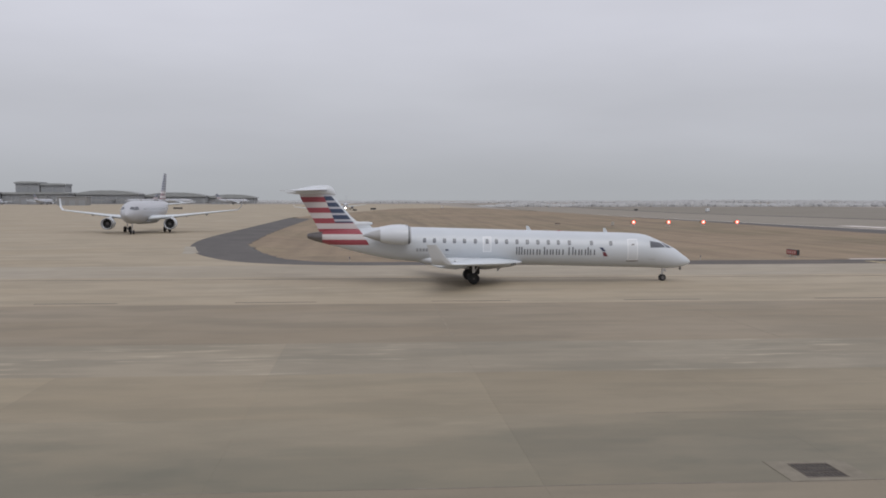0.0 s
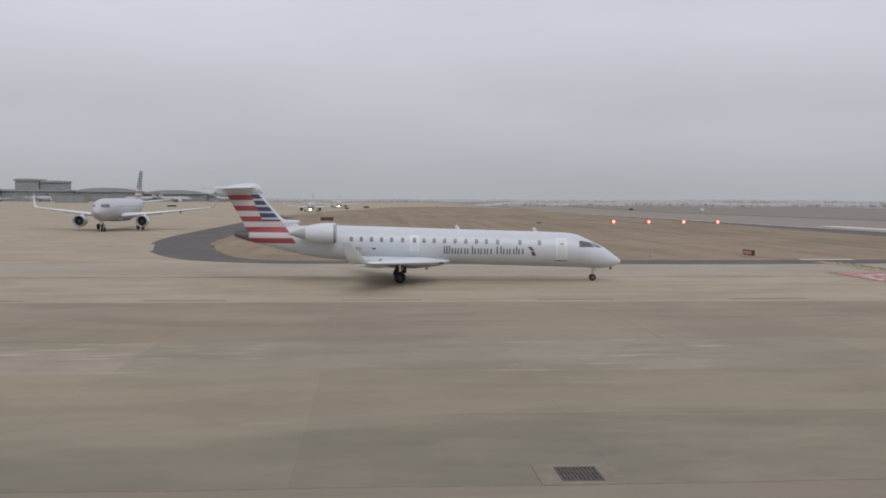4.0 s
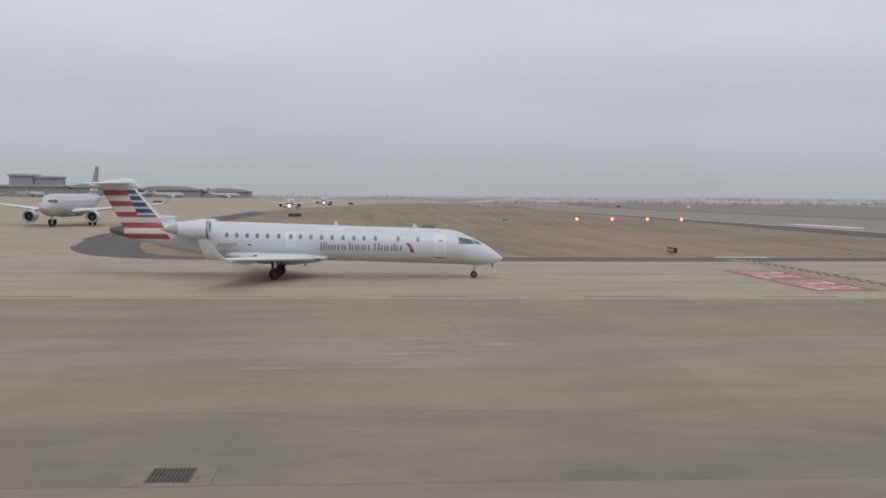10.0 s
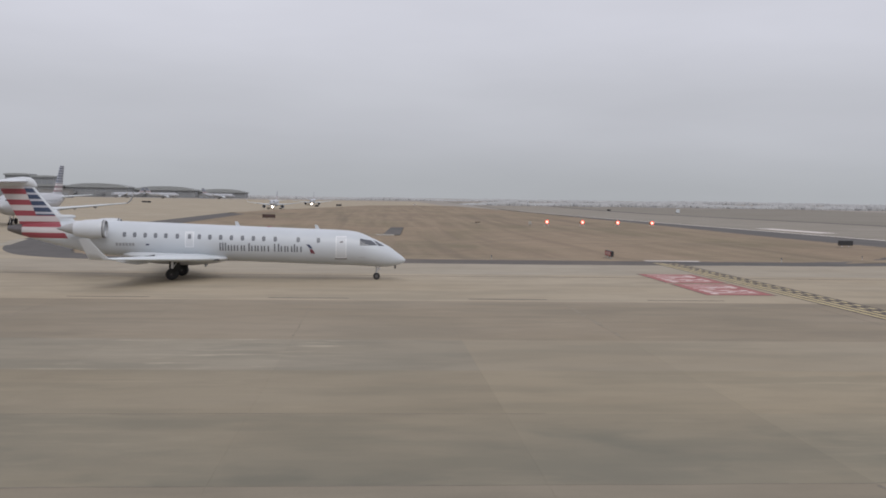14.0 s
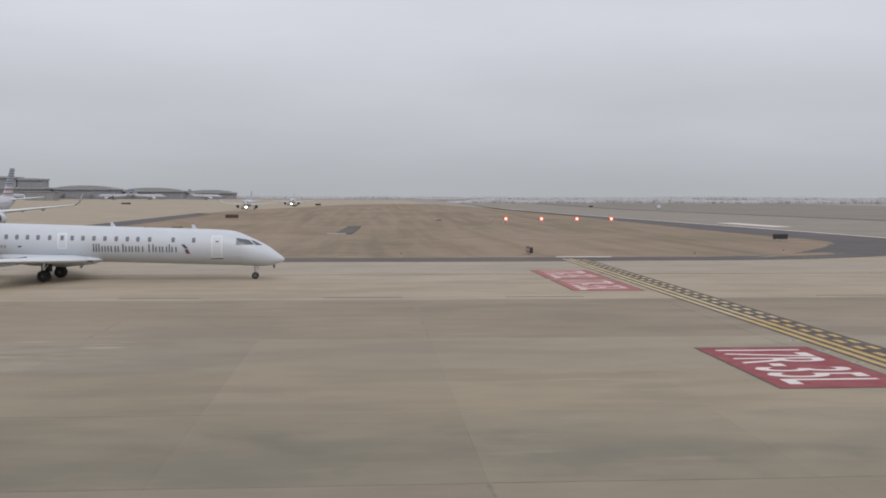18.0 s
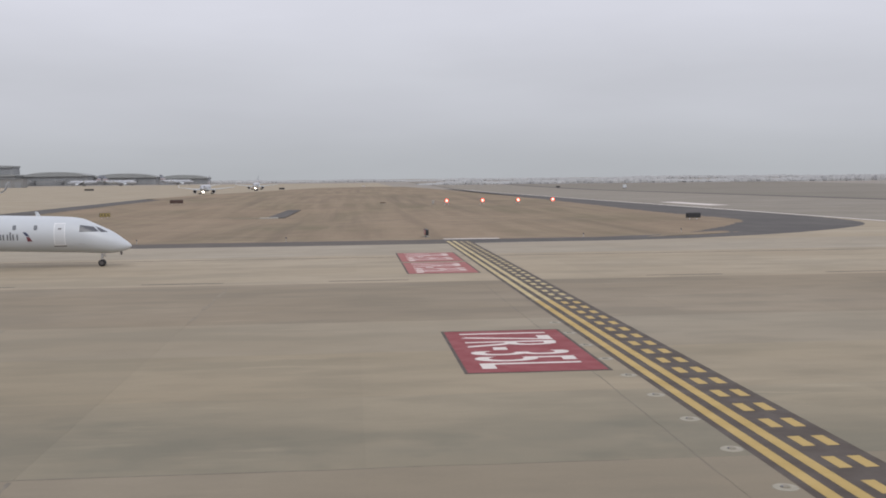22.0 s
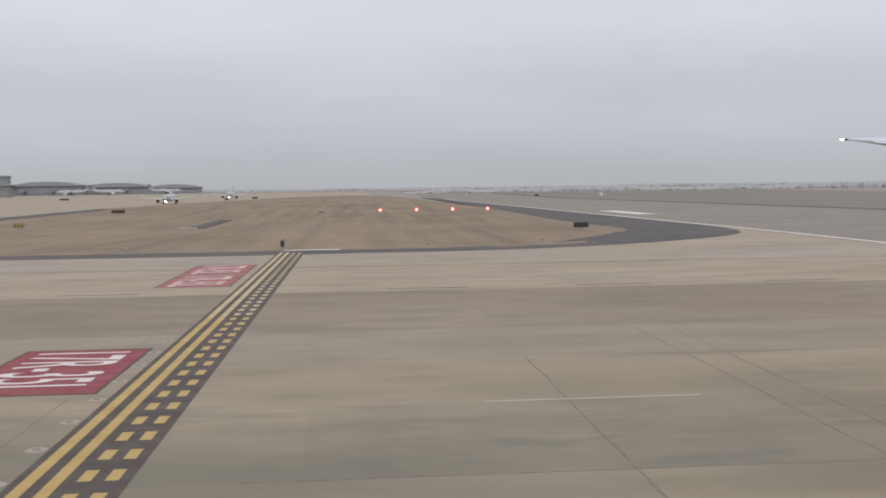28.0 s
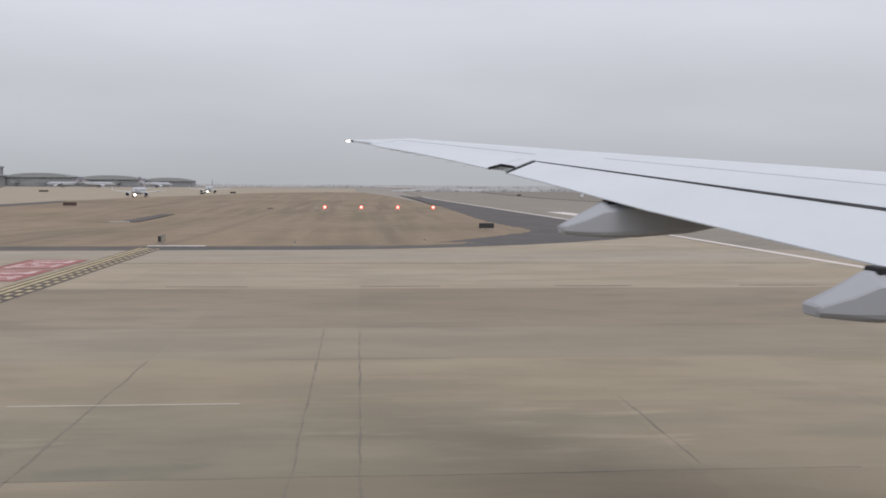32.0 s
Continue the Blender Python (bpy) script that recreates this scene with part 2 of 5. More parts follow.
REDFADED = paint("marking_red_faded", (0.33, 0.11, 0.10), 0.75, wear=0.4, grain=0.9, where="Object")
REDP = paint("marking_red", (0.245, 0.045, 0.050), 0.7, wear=0.3, grain=0.9, where="Object")
WHITEP = paint("marking_white", (0.68, 0.62, 0.58), 0.7, wear=0.3, grain=0.9, where="Object")
WHITEFADED = paint("marking_white_faded", (0.66, 0.56, 0.52), 0.75, wear=0.5, grain=0.9, where="Object")
PALE_EDGE = paint("pale_patch_concrete", (0.33, 0.295, 0.235), 0.9, wear=0.5, grain=0.4)
SEAL = paint("bitumen_seal", (0.195, 0.17, 0.135), 0.8, wear=0.5)
STAIN = paint("joint_stain", (0.242, 0.203, 0.148), 0.85, wear=0.5)
WORN = paint("worn_dark_line", (0.125, 0.106, 0.084), 0.85, wear=0.6, grain=0.5, where="Object")
SKIN = paint("white_aircraft_paint", (0.592, 0.617, 0.645), 0.32, wear=0.10, grain=0.35)
WINGTOP = paint("wing_grey_white_paint", (0.592, 0.628, 0.652), 0.38, wear=0.10, grain=0.5)
WINGDARK = paint("fairing_grey_paint", (0.42, 0.43, 0.45), 0.45, wear=0.15, grain=0.6)
METAL = paint("bare_metal", (0.62, 0.62, 0.64), 0.28, 0.85, wear=0.2)
DARKMETAL = paint("dark_metal", (0.16, 0.15, 0.15), 0.45, 0.6)
RUBBER = paint("tyre_rubber", (0.022, 0.022, 0.023), 0.75)
GAP = paint("shadow_gap_black", (0.012, 0.012, 0.013), 0.7)
GLASS_CABIN = paint("cabin_window_glass", (0.17, 0.18, 0.20), 0.15, wear=0.05)
GLASS_DARK = paint("dark_window_glass", (0.10, 0.105, 0.12), 0.12, wear=0.05)
TEXTGREY = paint("lettering_slate", (0.14, 0.15, 0.17), 0.4)
LETTERGREY = paint("faded_lettering_grey", (0.30, 0.31, 0.33), 0.4)
OUTLINE = paint("bright_white_trim", (0.80, 0.81, 0.83), 0.35, wear=0.05)
DARKRED = paint("dark_red_paint", (0.16, 0.04, 0.055), 0.4)
NAVY = paint("navy_paint", (0.045, 0.058, 0.11), 0.4)
CRIMSON = paint("crimson_paint", (0.25, 0.045, 0.055), 0.4)
SIGNBLACK = paint("sign_back_black", (0.03, 0.03, 0.032), 0.55)
SIGNRED = paint("sign_red", (0.30, 0.06, 0.05), 0.5)
CABINET = paint("pale_cabinet_paint", (0.40, 0.375, 0.335), 0.6, wear=0.25)
SIGNBROWN = paint("sign_back_brown", (0.075, 0.045, 0.038), 0.6)
SIGNYEL = paint("sign_yellow", (0.32, 0.25, 0.09), 0.5)
# Terminal tones: front and glazing paled towards the wall, haze put into the colour.
BUILD = paint("terminal_concrete", (0.315, 0.32, 0.325), 0.8, wear=0.3, grain=0.05)
BUILD_DK = paint("hazed_terminal_front", (0.30, 0.305, 0.31), 0.7, wear=0.3, grain=0.05)
WINDOWG = paint("hazed_terminal_glazing", (0.265, 0.275, 0.285), 0.35, grain=0.1)
# Distance haze is mixed into this pale grey; bare woods are darker.
LEAF = ground_mix("hazed_winter_treeline", (0.395, 0.395, 0.395), (0.43, 0.425, 0.42), (0.36, 0.36, 0.36), 0.02, 0.1, 0.95, 0.3)


def lamp_material(name, colour, strength):
    k = Nodes(name)
    k.b.inputs["Emission Color"].default_value = (*colour, 1)
    k.b.inputs["Emission Strength"].default_value = strength
    return k.done(colour, 0.3)


LAMP_RED = lamp_material("papi_red_glow", (1.0, 0.10, 0.06), 1.3)
LAMP_CORE = lamp_material("papi_white_core", (1.0, 0.74, 0.62), 1.35)
LAMP_WHITE = lamp_material("landing_light_glow", (1.0, 0.9, 0.8), 9.0)


def flag_paint(name, origin_z, period, duty, blue_from, slope, front, front_slope, floor, edge=(99.0, 0.0), hull=(0.548, 0.58, 0.614), crimson=(0.29, 0.052, 0.066), blue_paint=(0.05, 0.068, 0.135)):
    """White aircraft paint whose tail carries red and navy bars, laid out along the thing's own x (forward) and z (up)."""
    k = Nodes(name)
    sep = k.n("ShaderNodeSeparateXYZ")
    k.l(k.n("ShaderNodeTexCoord").outputs["Object"], sep.inputs[0])
    x, z = sep.outputs["X"], sep.outputs["Z"]
    zz = k.math("ADD", z, 0.0)
    red = k.math("LESS_THAN", k.math("FRACT", k.math("DIVIDE", k.math("SUBTRACT", zz, origin_z), period)), duty)
    blue = k.math("LESS_THAN", k.math("FRACT", k.math("DIVIDE", k.math("SUBTRACT", zz, origin_z + 0.02), period * 0.59)), 0.68)
    hi = k.math("GREATER_THAN", zz, origin_z + period * 2.06)
    fore = k.math("GREATER_THAN", x, k.math("ADD", k.math("MULTIPLY", k.math("SUBTRACT", z, origin_z), slope), blue_from))
    quarter = k.math("MULTIPLY", hi, fore)
    aft = k.math("LESS_THAN", x, k.math("ADD", k.math("MULTIPLY", k.math("SUBTRACT", z, origin_z), front_slope), front))
    behind = k.math("LESS_THAN", x, k.math("ADD", k.math("MULTIPLY", z, edge[1]), edge[0]))
    tail = k.math("MULTIPLY", k.math("MULTIPLY", aft, behind), k.math("GREATER_THAN", zz, floor))
    soil = k.span(k.noise(0.6, 5, where="Object"), 0.35, 0.7)
    white = k.mix(k.math("MULTIPLY", soil, 0.14), hull, scaled(hull, 0.66))
    pale = k.mix(k.math("MULTIPLY", soil, 0.2), (0.54, 0.50, 0.50), (0.42, 0.38, 0.38))
    bars = k.mix(red, pale, crimson)
    navy = k.mix(blue, (0.42, 0.43, 0.48), blue_paint)
    bars = k.mix(quarter, bars, navy)
    k.l(k.mix(tail, white, bars), k.b.inputs["Base Color"])
    return k.done(None, 0.33)


CRJ_PAINT = flag_paint("regional_jet_livery", 2.94, 0.813, 0.49, -9.83, -0.43, -7.96, -0.62, 2.93, (-5.33, -0.83), crimson=(0.285, 0.058, 0.075), blue_paint=(0.036, 0.054, 0.105))
# Silver hull and tail bars, greyed in the colour to imitate haze.
AIR_PAINT = flag_paint("hazed_airliner_livery", 6.2, 0.9, 0.5, -36.0, -0.3, -26.5, -0.6, 6.3, (99.0, 0.0), (0.44, 0.45, 0.475), (0.20, 0.12, 0.13), (0.10, 0.115, 0.15))


# ---- mesh helpers ----
def put(name, bm, material, parent=None, label="", smooth=None):
    me = bpy.data.meshes.new(name)
    bmesh.ops.recalc_face_normals(bm, faces=bm.faces)
    bm.to_mesh(me)
    bm.free()
    for m in (material if isinstance(material, (list, tuple)) else (material,)):
        me.materials.append(m)
    if smooth is not None:
        me.shade_smooth()
        if smooth < 180:
            me.set_sharp_from_angle(angle=radians(smooth))
    ob = new(name, me)
    if parent is not None:
        ob.parent = parent
    if label:
        tagged(ob, label)
    return ob


def part(name, bm, material, parent, label="", smooth=None):
    return put(name, bm, material, parent, label, smooth)


def thing(name, m, label, category, group="", kind=""):
    ob = new(name)
    ob.matrix_basis = m
    ob.empty_display_size = 0.5
    return tagged(ob, label, category, group, kind)


def bbox(x0, x1, y0, y1, z0, z1, bevel=0.0, seg=1, bm=None):
    b = bm or bmesh.new()
    r = bmesh.ops.create_cube(b, size=1, matrix=Matrix.LocRotScale(((x0 + x1) / 2, (y0 + y1) / 2, (z0 + z1) / 2), None, (x1 - x0, y1 - y0, z1 - z0)))
    if bevel:
        edges = list({e for v in r["verts"] for e in v.link_edges})
        bmesh.ops.bevel(b, geom=edges, offset=bevel, segments=seg, affect="EDGES", profile=0.5)
    return b


def slab_poly(points, z0, z1, bm=None):
    """A flat prism over a plan outline."""
    b = bm or bmesh.new()
    top = [b.verts.new((x, y, z1)) for x, y in points]
    low = [b.verts.new((x, y, z0)) for x, y in points]
    b.faces.new(top)
    b.faces.new(low[::-1])
    n = len(points)
    for i in range(n):
        b.faces.new((top[i], low[i], low[(i + 1) % n], top[(i + 1) % n]))
    return b


def loft(rings, close=True, caps=True, bm=None):
    b = bm or bmesh.new()
    vs = [[b.verts.new(p) for p in r] for r in rings]
    n = len(rings[0])
    for a, c in zip(vs, vs[1:]):
        for i in range(n if close else n - 1):
            j = (i + 1) % n
            b.faces.new((a[i], a[j], c[j], c[i]))
    if caps:
        b.faces.new(vs[0][::-1])
        b.faces.new(vs[-1])
    return b


def tube(stations, seg=32, axis="x", caps=True, bm=None):
    """Rings (s, cy, cz, ry, rz) along x."""
    rings = []
    for s, cy, cz, ry, rz in stations:
        rings.append([(s, cy + ry * math.cos(2 * math.pi * i / seg), cz + rz * math.sin(2 * math.pi * i / seg)) for i in range(seg)])
    return loft(rings, True, caps, bm)


def wheel_bm(x, y, z, r, w, seg=28):
    """A tyre with rounded shoulders about the y axis."""
    prof = [(r * 0.55, -w * 0.5), (r * 0.86, -w * 0.5), (r * 0.97, -w * 0.36), (r, -w * 0.15), (r, w * 0.15), (r * 0.97, w * 0.36), (r * 0.86, w * 0.5), (r * 0.55, w * 0.5)]
    rings = []
    for i in range(seg):
        a = 2 * math.pi * i / seg
        rings.append([(x + p * math.cos(a), y + q, z + p * math.sin(a)) for p, q in prof])
    rings.append(rings[0])
    b = loft(rings, False, False)
    bmesh.ops.remove_doubles(b, verts=b.verts, dist=1e-5)
    return b


def rim_bm(x, y, z, r, w, seg=20):
    b = bmesh.new()
    for rr, off in ((r, w), (r * 0.45, w * 1.25)):
        rings = [[(x + q * math.cos(2 * math.pi * i / seg), y + s, z + q * math.sin(2 * math.pi * i / seg)) for i in range(seg)] for q, s in ((rr, -off / 2), (rr, off / 2))]
        loft(rings, True, True, b)
    return b


def rod(p, q, r0, r1=None, seg=12, bm=None):
    b = bm or bmesh.new()
    p, q = Vector(p), Vector(q)
    turn = (q - p).to_track_quat("Z", "Y").to_matrix()
    r1 = r0 if r1 is None else r1
    rings = []
    for c, r in ((p, r0), (q, r1)):
        rings.append([c + turn @ Vector((r * math.cos(2 * math.pi * i / seg), r * math.sin(2 * math.pi * i / seg), 0)) for i in range(seg)])
    return loft(rings, True, True, b)


def foil(le, te, thick, n=14, drop=0.0):
    """A closed wing section between leading and trailing edge points, thick as a share of the chord."""
    le, te = Vector(le), Vector(te)
    c = (te - le).length
    up, dn = [], []
    for i in range(n + 1):
        u = 0.5 * (1 - math.cos(math.pi * i / n))
        t = 5 * thick * (0.2969 * math.sqrt(u) - 0.126 * u - 0.3516 * u ** 2 + 0.2843 * u ** 3 - 0.1036 * u ** 4)
        camber = 0.02 * 4 * u * (1 - u)
        p = le.lerp(te, u)
        up.append((p.x, p.y, p.z + c * (camber + t)))
        dn.append((p.x, p.y, p.z + c * (camber - t) - 0.001))
    return up[::-1] + dn[1:]


def upright_foil(le, te, thick, n=12):
    """A closed fin section, thick across y."""
    le, te = Vector(le), Vector(te)
    c = (te - le).length
    a, b = [], []
    for i in range(n + 1):
        u = 0.5 * (1 - math.cos(math.pi * i / n))
        t = 5 * thick * (0.2969 * math.sqrt(u) - 0.126 * u - 0.3516 * u ** 2 + 0.2843 * u ** 3 - 0.1036 * u ** 4)
        p = le.lerp(te, u)
        a.append((p.x, p.y + c * t, p.z))
        b.append((p.x, p.y - c * t - 0.001, p.z))
    return a[::-1] + b[1:]


def ease(a, b, v):
    u = max(0.0, min(1.0, (v - a) / (b - a)))
    return u * u * (3 - 2 * u)


def lie(x, y):
    """Height of the land: level pavements, a sunken infield with a drainage swale, a runway that falls away to the north."""
    sunk = ease(104.5, 118, y) * (1 - ease(300, 420, y)) * ease(-18, -6, x) * (1 - ease(74, 92, x))
    dx, dy = (x - 27) / (32 if x < 27 else 24), (y - 205) / (60 if y < 205 else 50)
    swale = 1.25 * math.exp(-dx * dx - dy * dy)
    fall = 0.0044 * max(0.0, min(y, 560) - 125) * (1 - ease(600, 1250, y)) * ease(86, 112, x) * (1 - ease(500, 900, x))
    return -sunk * (0.42 + swale) - fall


def drape(ob, step_x=0.0, step_y=0.0, x_span=(-24, 112), y_span=(104, 1260)):
    """Cut a flat sheet into cells and lay it over the land."""
    bm = bmesh.new()
    bm.from_mesh(ob.data)
    for axis, step, (lo, hi) in ((0, step_x, x_span), (1, step_y, y_span)):
        v = lo
        while step and v <= hi:
            n = Vector((1, 0, 0)) if axis == 0 else Vector((0, 1, 0))
            bmesh.ops.bisect_plane(bm, geom=bm.verts[:] + bm.edges[:] + bm.faces[:], plane_co=n * v, plane_no=n)
            v += step
    for v in bm.verts:
        v.co.z += lie(v.co.x, v.co.y)
    bm.to_mesh(ob.data)
    bm.free()
    return ob


b = bmesh.new()
ring = [300, 700, 1200, 1700, 2600, 4200]
rows_ = []
for r in ring:
    rows_.append([b.verts.new((60 + r * math.cos(2 * math.pi * i / 48), 150 + r * math.sin(2 * math.pi * i / 48), -0.3 if r < 1300 else 0.14 - (r - 1200) * 0.001)) for i in range(48)])
mid = b.verts.new((60, 150, -0.3))
for i in range(48):
    b.faces.new((mid, rows_[0][i], rows_[0][(i + 1) % 48]))
for a, c in zip(rows_, rows_[1:]):
    for i in range(48):
        b.faces.new((a[i], c[i], c[(i + 1) % 48], a[(i + 1) % 48]))
drape(tagged(put("ground", b, FARLAND), "flat dry winter airfield land reaching the horizon", "ground", kind="structure"), 12, 40, (-24, 132), (100, 1260))

# infield of dormant grass between the taxiways and the runway
GRASS_EDGE = [(0, 101.5), (60, 101.5), (70, 102.5), (86, 112), (97, 125), (102, 140), (101, 180), (88, 500), (76, 690), (52, 703), (19, 662), (-5.5, 502), (-13.4, 455), (-20, 417), (-24.5, 360), (-23, 300), (-22, 200), (-21, 150), (-18, 132), (-13, 113), (-8, 104)]
drape(tagged(put("infield", slab_poly(GRASS_EDGE, -0.05, -0.012), GRASS), "tan dormant grass infield with mown streaks and bare patches", "grass", kind="structure"), 5, 6, (-20, 105), (104, 440))


def sheet(name, points, z, material, label, category, kind="structure"):
    return tagged(put(name, slab_poly(points, z - 0.05, z), material), label, category, kind=kind)


SX0, STEP, NX = -11.31, 7.62, 17          # slab field: first joint across the taxiway, slab length, slabs in a row
ROWS_Y = (7.3, 14.85, 22.4, 29.95, 37.5, 45.6, 54.1, 62.6, 69.9, 77.2, 84.5, 91.7, 98.9)   # joints along the taxiway
SX1, SY0, SY1 = SX0 + NX * STEP, ROWS_Y[0], ROWS_Y[-1]
LANES = ((-90, 22.4, CON_CLEAN, "grey"), (22.4, 29.95, CON_OLD, "dirty tan"), (29.95, 37.5, CON_NEAR, "tan"), (37.5, 45.6, CON_GREY, "grey"), (45.6, 62.6, CON_MID, "brown-grey"), (62.6, 84.5, CON_FAR, "buff"), (84.5, SY1, CON_PALE, "pale grey"))
for y0, y1, m_, tone in LANES:
    sheet("taxiway_west", [(-420, y0), (SX0, y0), (SX0, y1), (-420, y1)], 0.0, m_, tone + " weathered concrete taxiway pavement", "pavement")
    sheet("taxiway_east", [(SX1, y0), (420, y0), (420, y1), (SX1, y1)], 0.0, m_, tone + " weathered concrete pavement before the runway", "pavement")
sheet("taxiway_south", [(SX0, -90), (SX1, -90), (SX1, SY0), (SX0, SY0)], 0.0, CON_CLEAN, "grey weathered concrete taxiway pavement", "pavement")
sheet("apron", [(-700, SY1), (-26.8, SY1), (-26.8, 350), (-24.3, 362), (-19.8, 417), (-13.2, 455), (-5.3, 502), (19, 662.5), (52, 703.5), (70, 692), (70, 1150), (-700, 1150)], -0.004, CON_FAR, "buff concrete apron and parallel taxiway", "pavement")

drape(sheet("runway", [(111.5, SY1), (176, SY1), (176, 1250), (111.5, 1250)], -0.004, CON_RUNWAY, "grey-brown concrete runway running into the distance", "runway"), 0, 20)
drape(sheet("runway_far_shoulder", [(176.02, SY1), (184, SY1), (184, 1100), (176.02, 1100)], -0.008, DUSTY, "dusty dark asphalt shoulder on the far side of the runway", "road shoulder"), 0, 20)


def rounded(points, n=6):
    """A smooth curve through plan points."""
    out = []
    for i in range(len(points) - 1):
        p0, p1, p2, p3 = (Vector(points[max(0, min(len(points) - 1, j))]) for j in (i - 1, i, i + 1, i + 2))
        for k in range(n):
            f = k / n
            out.append(tuple(0.5 * (2 * p1 + (p2 - p0) * f + (2 * p0 - 5 * p1 + 4 * p2 - p3) * f ** 2 + (3 * p1 - p0 - 3 * p2 + p3) * f ** 3)))
    return out + [tuple(points[-1])]


def ragged(points, amp=0.6):
    """The same line with an uneven, overgrown edge."""
    return [points[0]] + [(x + amp * noise.noise(Vector((x * 0.7, y * 0.35, 4.0))), y + amp * noise.noise(Vector((x * 0.35, y * 0.7, 9.0)))) for x, y in points[1:-1]] + [points[-1]]


# dark asphalt shoulders round the infield, and the concrete fillets outside them
WEST_OUT = rounded([(6, SY1 + 0.02), (-3, 99.4), (-9.7, 102.2), (-15, 108.3), (-20, 121), (-24, 139), (-26.3, 162), (-26.9, 190), (-27, 230)])
WEST_IN = ragged(rounded([(-18.6, 230), (-18.4, 196), (-17.2, 151), (-14.8, 134), (-10.2, 114), (-5.2, 105.2), (0, 104.1), (6, 104.0)], 24))
sheet("shoulder_west", WEST_OUT + [(-27, 345), (-18.6, 330)] + WEST_IN, -0.006, ASPHALT, "dark grey asphalt shoulder curving round the infield", "road shoulder")
sheet("shoulder_south", [(6, SY1 + 0.02), (20, 97.9), (40, 97.7), (51, 98.1)] + ragged([(51 - 0.75 * i, 104.5 - 0.5 * i / 60) for i in range(61)]), 0.0015, DUSTY, "dusty brown-grey asphalt shoulder strip between concrete and grass", "road shoulder")
EAST_OUT = rounded([(58, SY1 + 0.02), (70, 99.4), (82, 103), (95, 111), (106, 123), (110.5, 140), (111.4, 165), (111.4, 200)])
EAST_IN = ragged(rounded([(96.5, 330), (95.5, 240), (94.6, 185), (95.8, 155), (96.6, 141), (91.8, 129.5), (83.4, 118), (70.5, 106.2), (58, 104.6)], 24))
drape(sheet("shoulder_east", EAST_OUT + [(111.4, 620), (97.5, 620)] + EAST_IN, -0.006, ASPHALT, "dark asphalt shoulder sweeping round towards the runway", "road shoulder"), 2.5, 10, (60, 112), (104, 620))
sheet("shoulder_middle", [(51, 98.1), (58, 98.7), (58, 104.6), (51, 104.5)], 0.0015, ASPHALT, "dark asphalt shoulder strip beside the grass", "road shoulder")
sheet("fillet_west", [(-26.8, 230), (-26.8, SY1 + 0.01), (6, SY1 + 0.01)] + WEST_OUT[1:-1], -0.008, CON_FAR, "buff concrete fillet at the taxiway corner", "pavement")
drape(sheet("fillet_east", [(111.45, 200), (111.45, SY1 + 0.01), (58, SY1 + 0.01)][::-1] + EAST_OUT[1:-1][::-1], -0.008, CON_FAR, "buff concrete fillet at the runway corner", "pavement"), 2.5, 10, (60, 112), (104, 200))


tagged(put("pavement_patch", slab_poly(ragged([(-21.9, 121.5), (-20.9, 121.2), (-20.5, 124.5), (-21.3, 128.5), (-22.3, 133.5), (-23.4, 139.5), (-24.9, 140.6), (-24.0, 135), (-23.0, 129)], 0.3), -0.004, 0.0), PALE_EDGE), "pale worn patch along the edge of the asphalt shoulder", "pavement", kind="structure")


# ---- runway hold markings ----
def strip(name, x0, x1, y0, y1, z, material, parent=None, label=""):
    return put(name, bbox(x0, x1, y0, y1, z - 0.003, z), material, parent, label)


HX = 51.15                                 # outer edge of the first solid line
hold = thing("runway_hold_marking", pose(HX, 0, 0), "yellow and black runway holding position line, two solid and two dashed", "pavement marking")
HY0, HY1, W1 = -30.0, 102.0, 0.3048
strip("black_border", -0.22, 2.42, HY0, HY1, 0.004, BLACKP, hold, "black painted background of the line")
FADE_Y = 52.0                              # beyond here the paint is older and paler
for i in (0, 1):
    strip("solid_line", i * 2 * W1, i * 2 * W1 + W1, HY0, FADE_Y, 0.008, YELLOW, hold)
    strip("solid_line", i * 2 * W1, i * 2 * W1 + W1, FADE_Y, HY1, 0.008, YELLOWFADED, hold, "faded yellow line")
dash_me = {}
for col in (2, 3):
    y = 21.63 - 0.4572 - 28 * 1.829
    while y < HY1 - 0.5:
        mat_ = YELLOW if y < FADE_Y else YELLOWFADED
        if mat_.name not in dash_me:
            o = strip("dash", 0, W1, 0, 0.9144, 0.008, mat_, hold)
            dash_me[mat_.name] = o.data
        else:
            o = new("dash", dash_me[mat_.name])
            o.parent = hold
        o.location = (col * 2 * W1, y, 0)
        y += 1.829


def text_bm(body, size_x, size_y):
    """Built-in lettering, scaled to fill size_x along the reading direction and size_y in height, flat in the xy plane."""
    cu = bpy.data.curves.new("lettering", "FONT")
    cu.body = body
    cu.offset = 0.004
    ob = bpy.data.objects.new("lettering", cu)
    scene.collection.objects.link(ob)
    me = ob.to_mesh()
    bm = bmesh.new()
    bm.from_mesh(me)
    ob.to_mesh_clear()
    bpy.data.objects.remove(ob)
    bpy.data.curves.remove(cu)
    lo = [min(v.co[i] for v in bm.verts) for i in (0, 1)]
    hi = [max(v.co[i] for v in bm.verts) for i in (0, 1)]
    for v in bm.verts:
        v.co.x = (v.co.x - lo[0]) / (hi[0] - lo[0]) * size_x
        v.co.y = (v.co.y - lo[1]) / (hi[1] - lo[1]) * size_y
        v.co.z = 0
    return bm


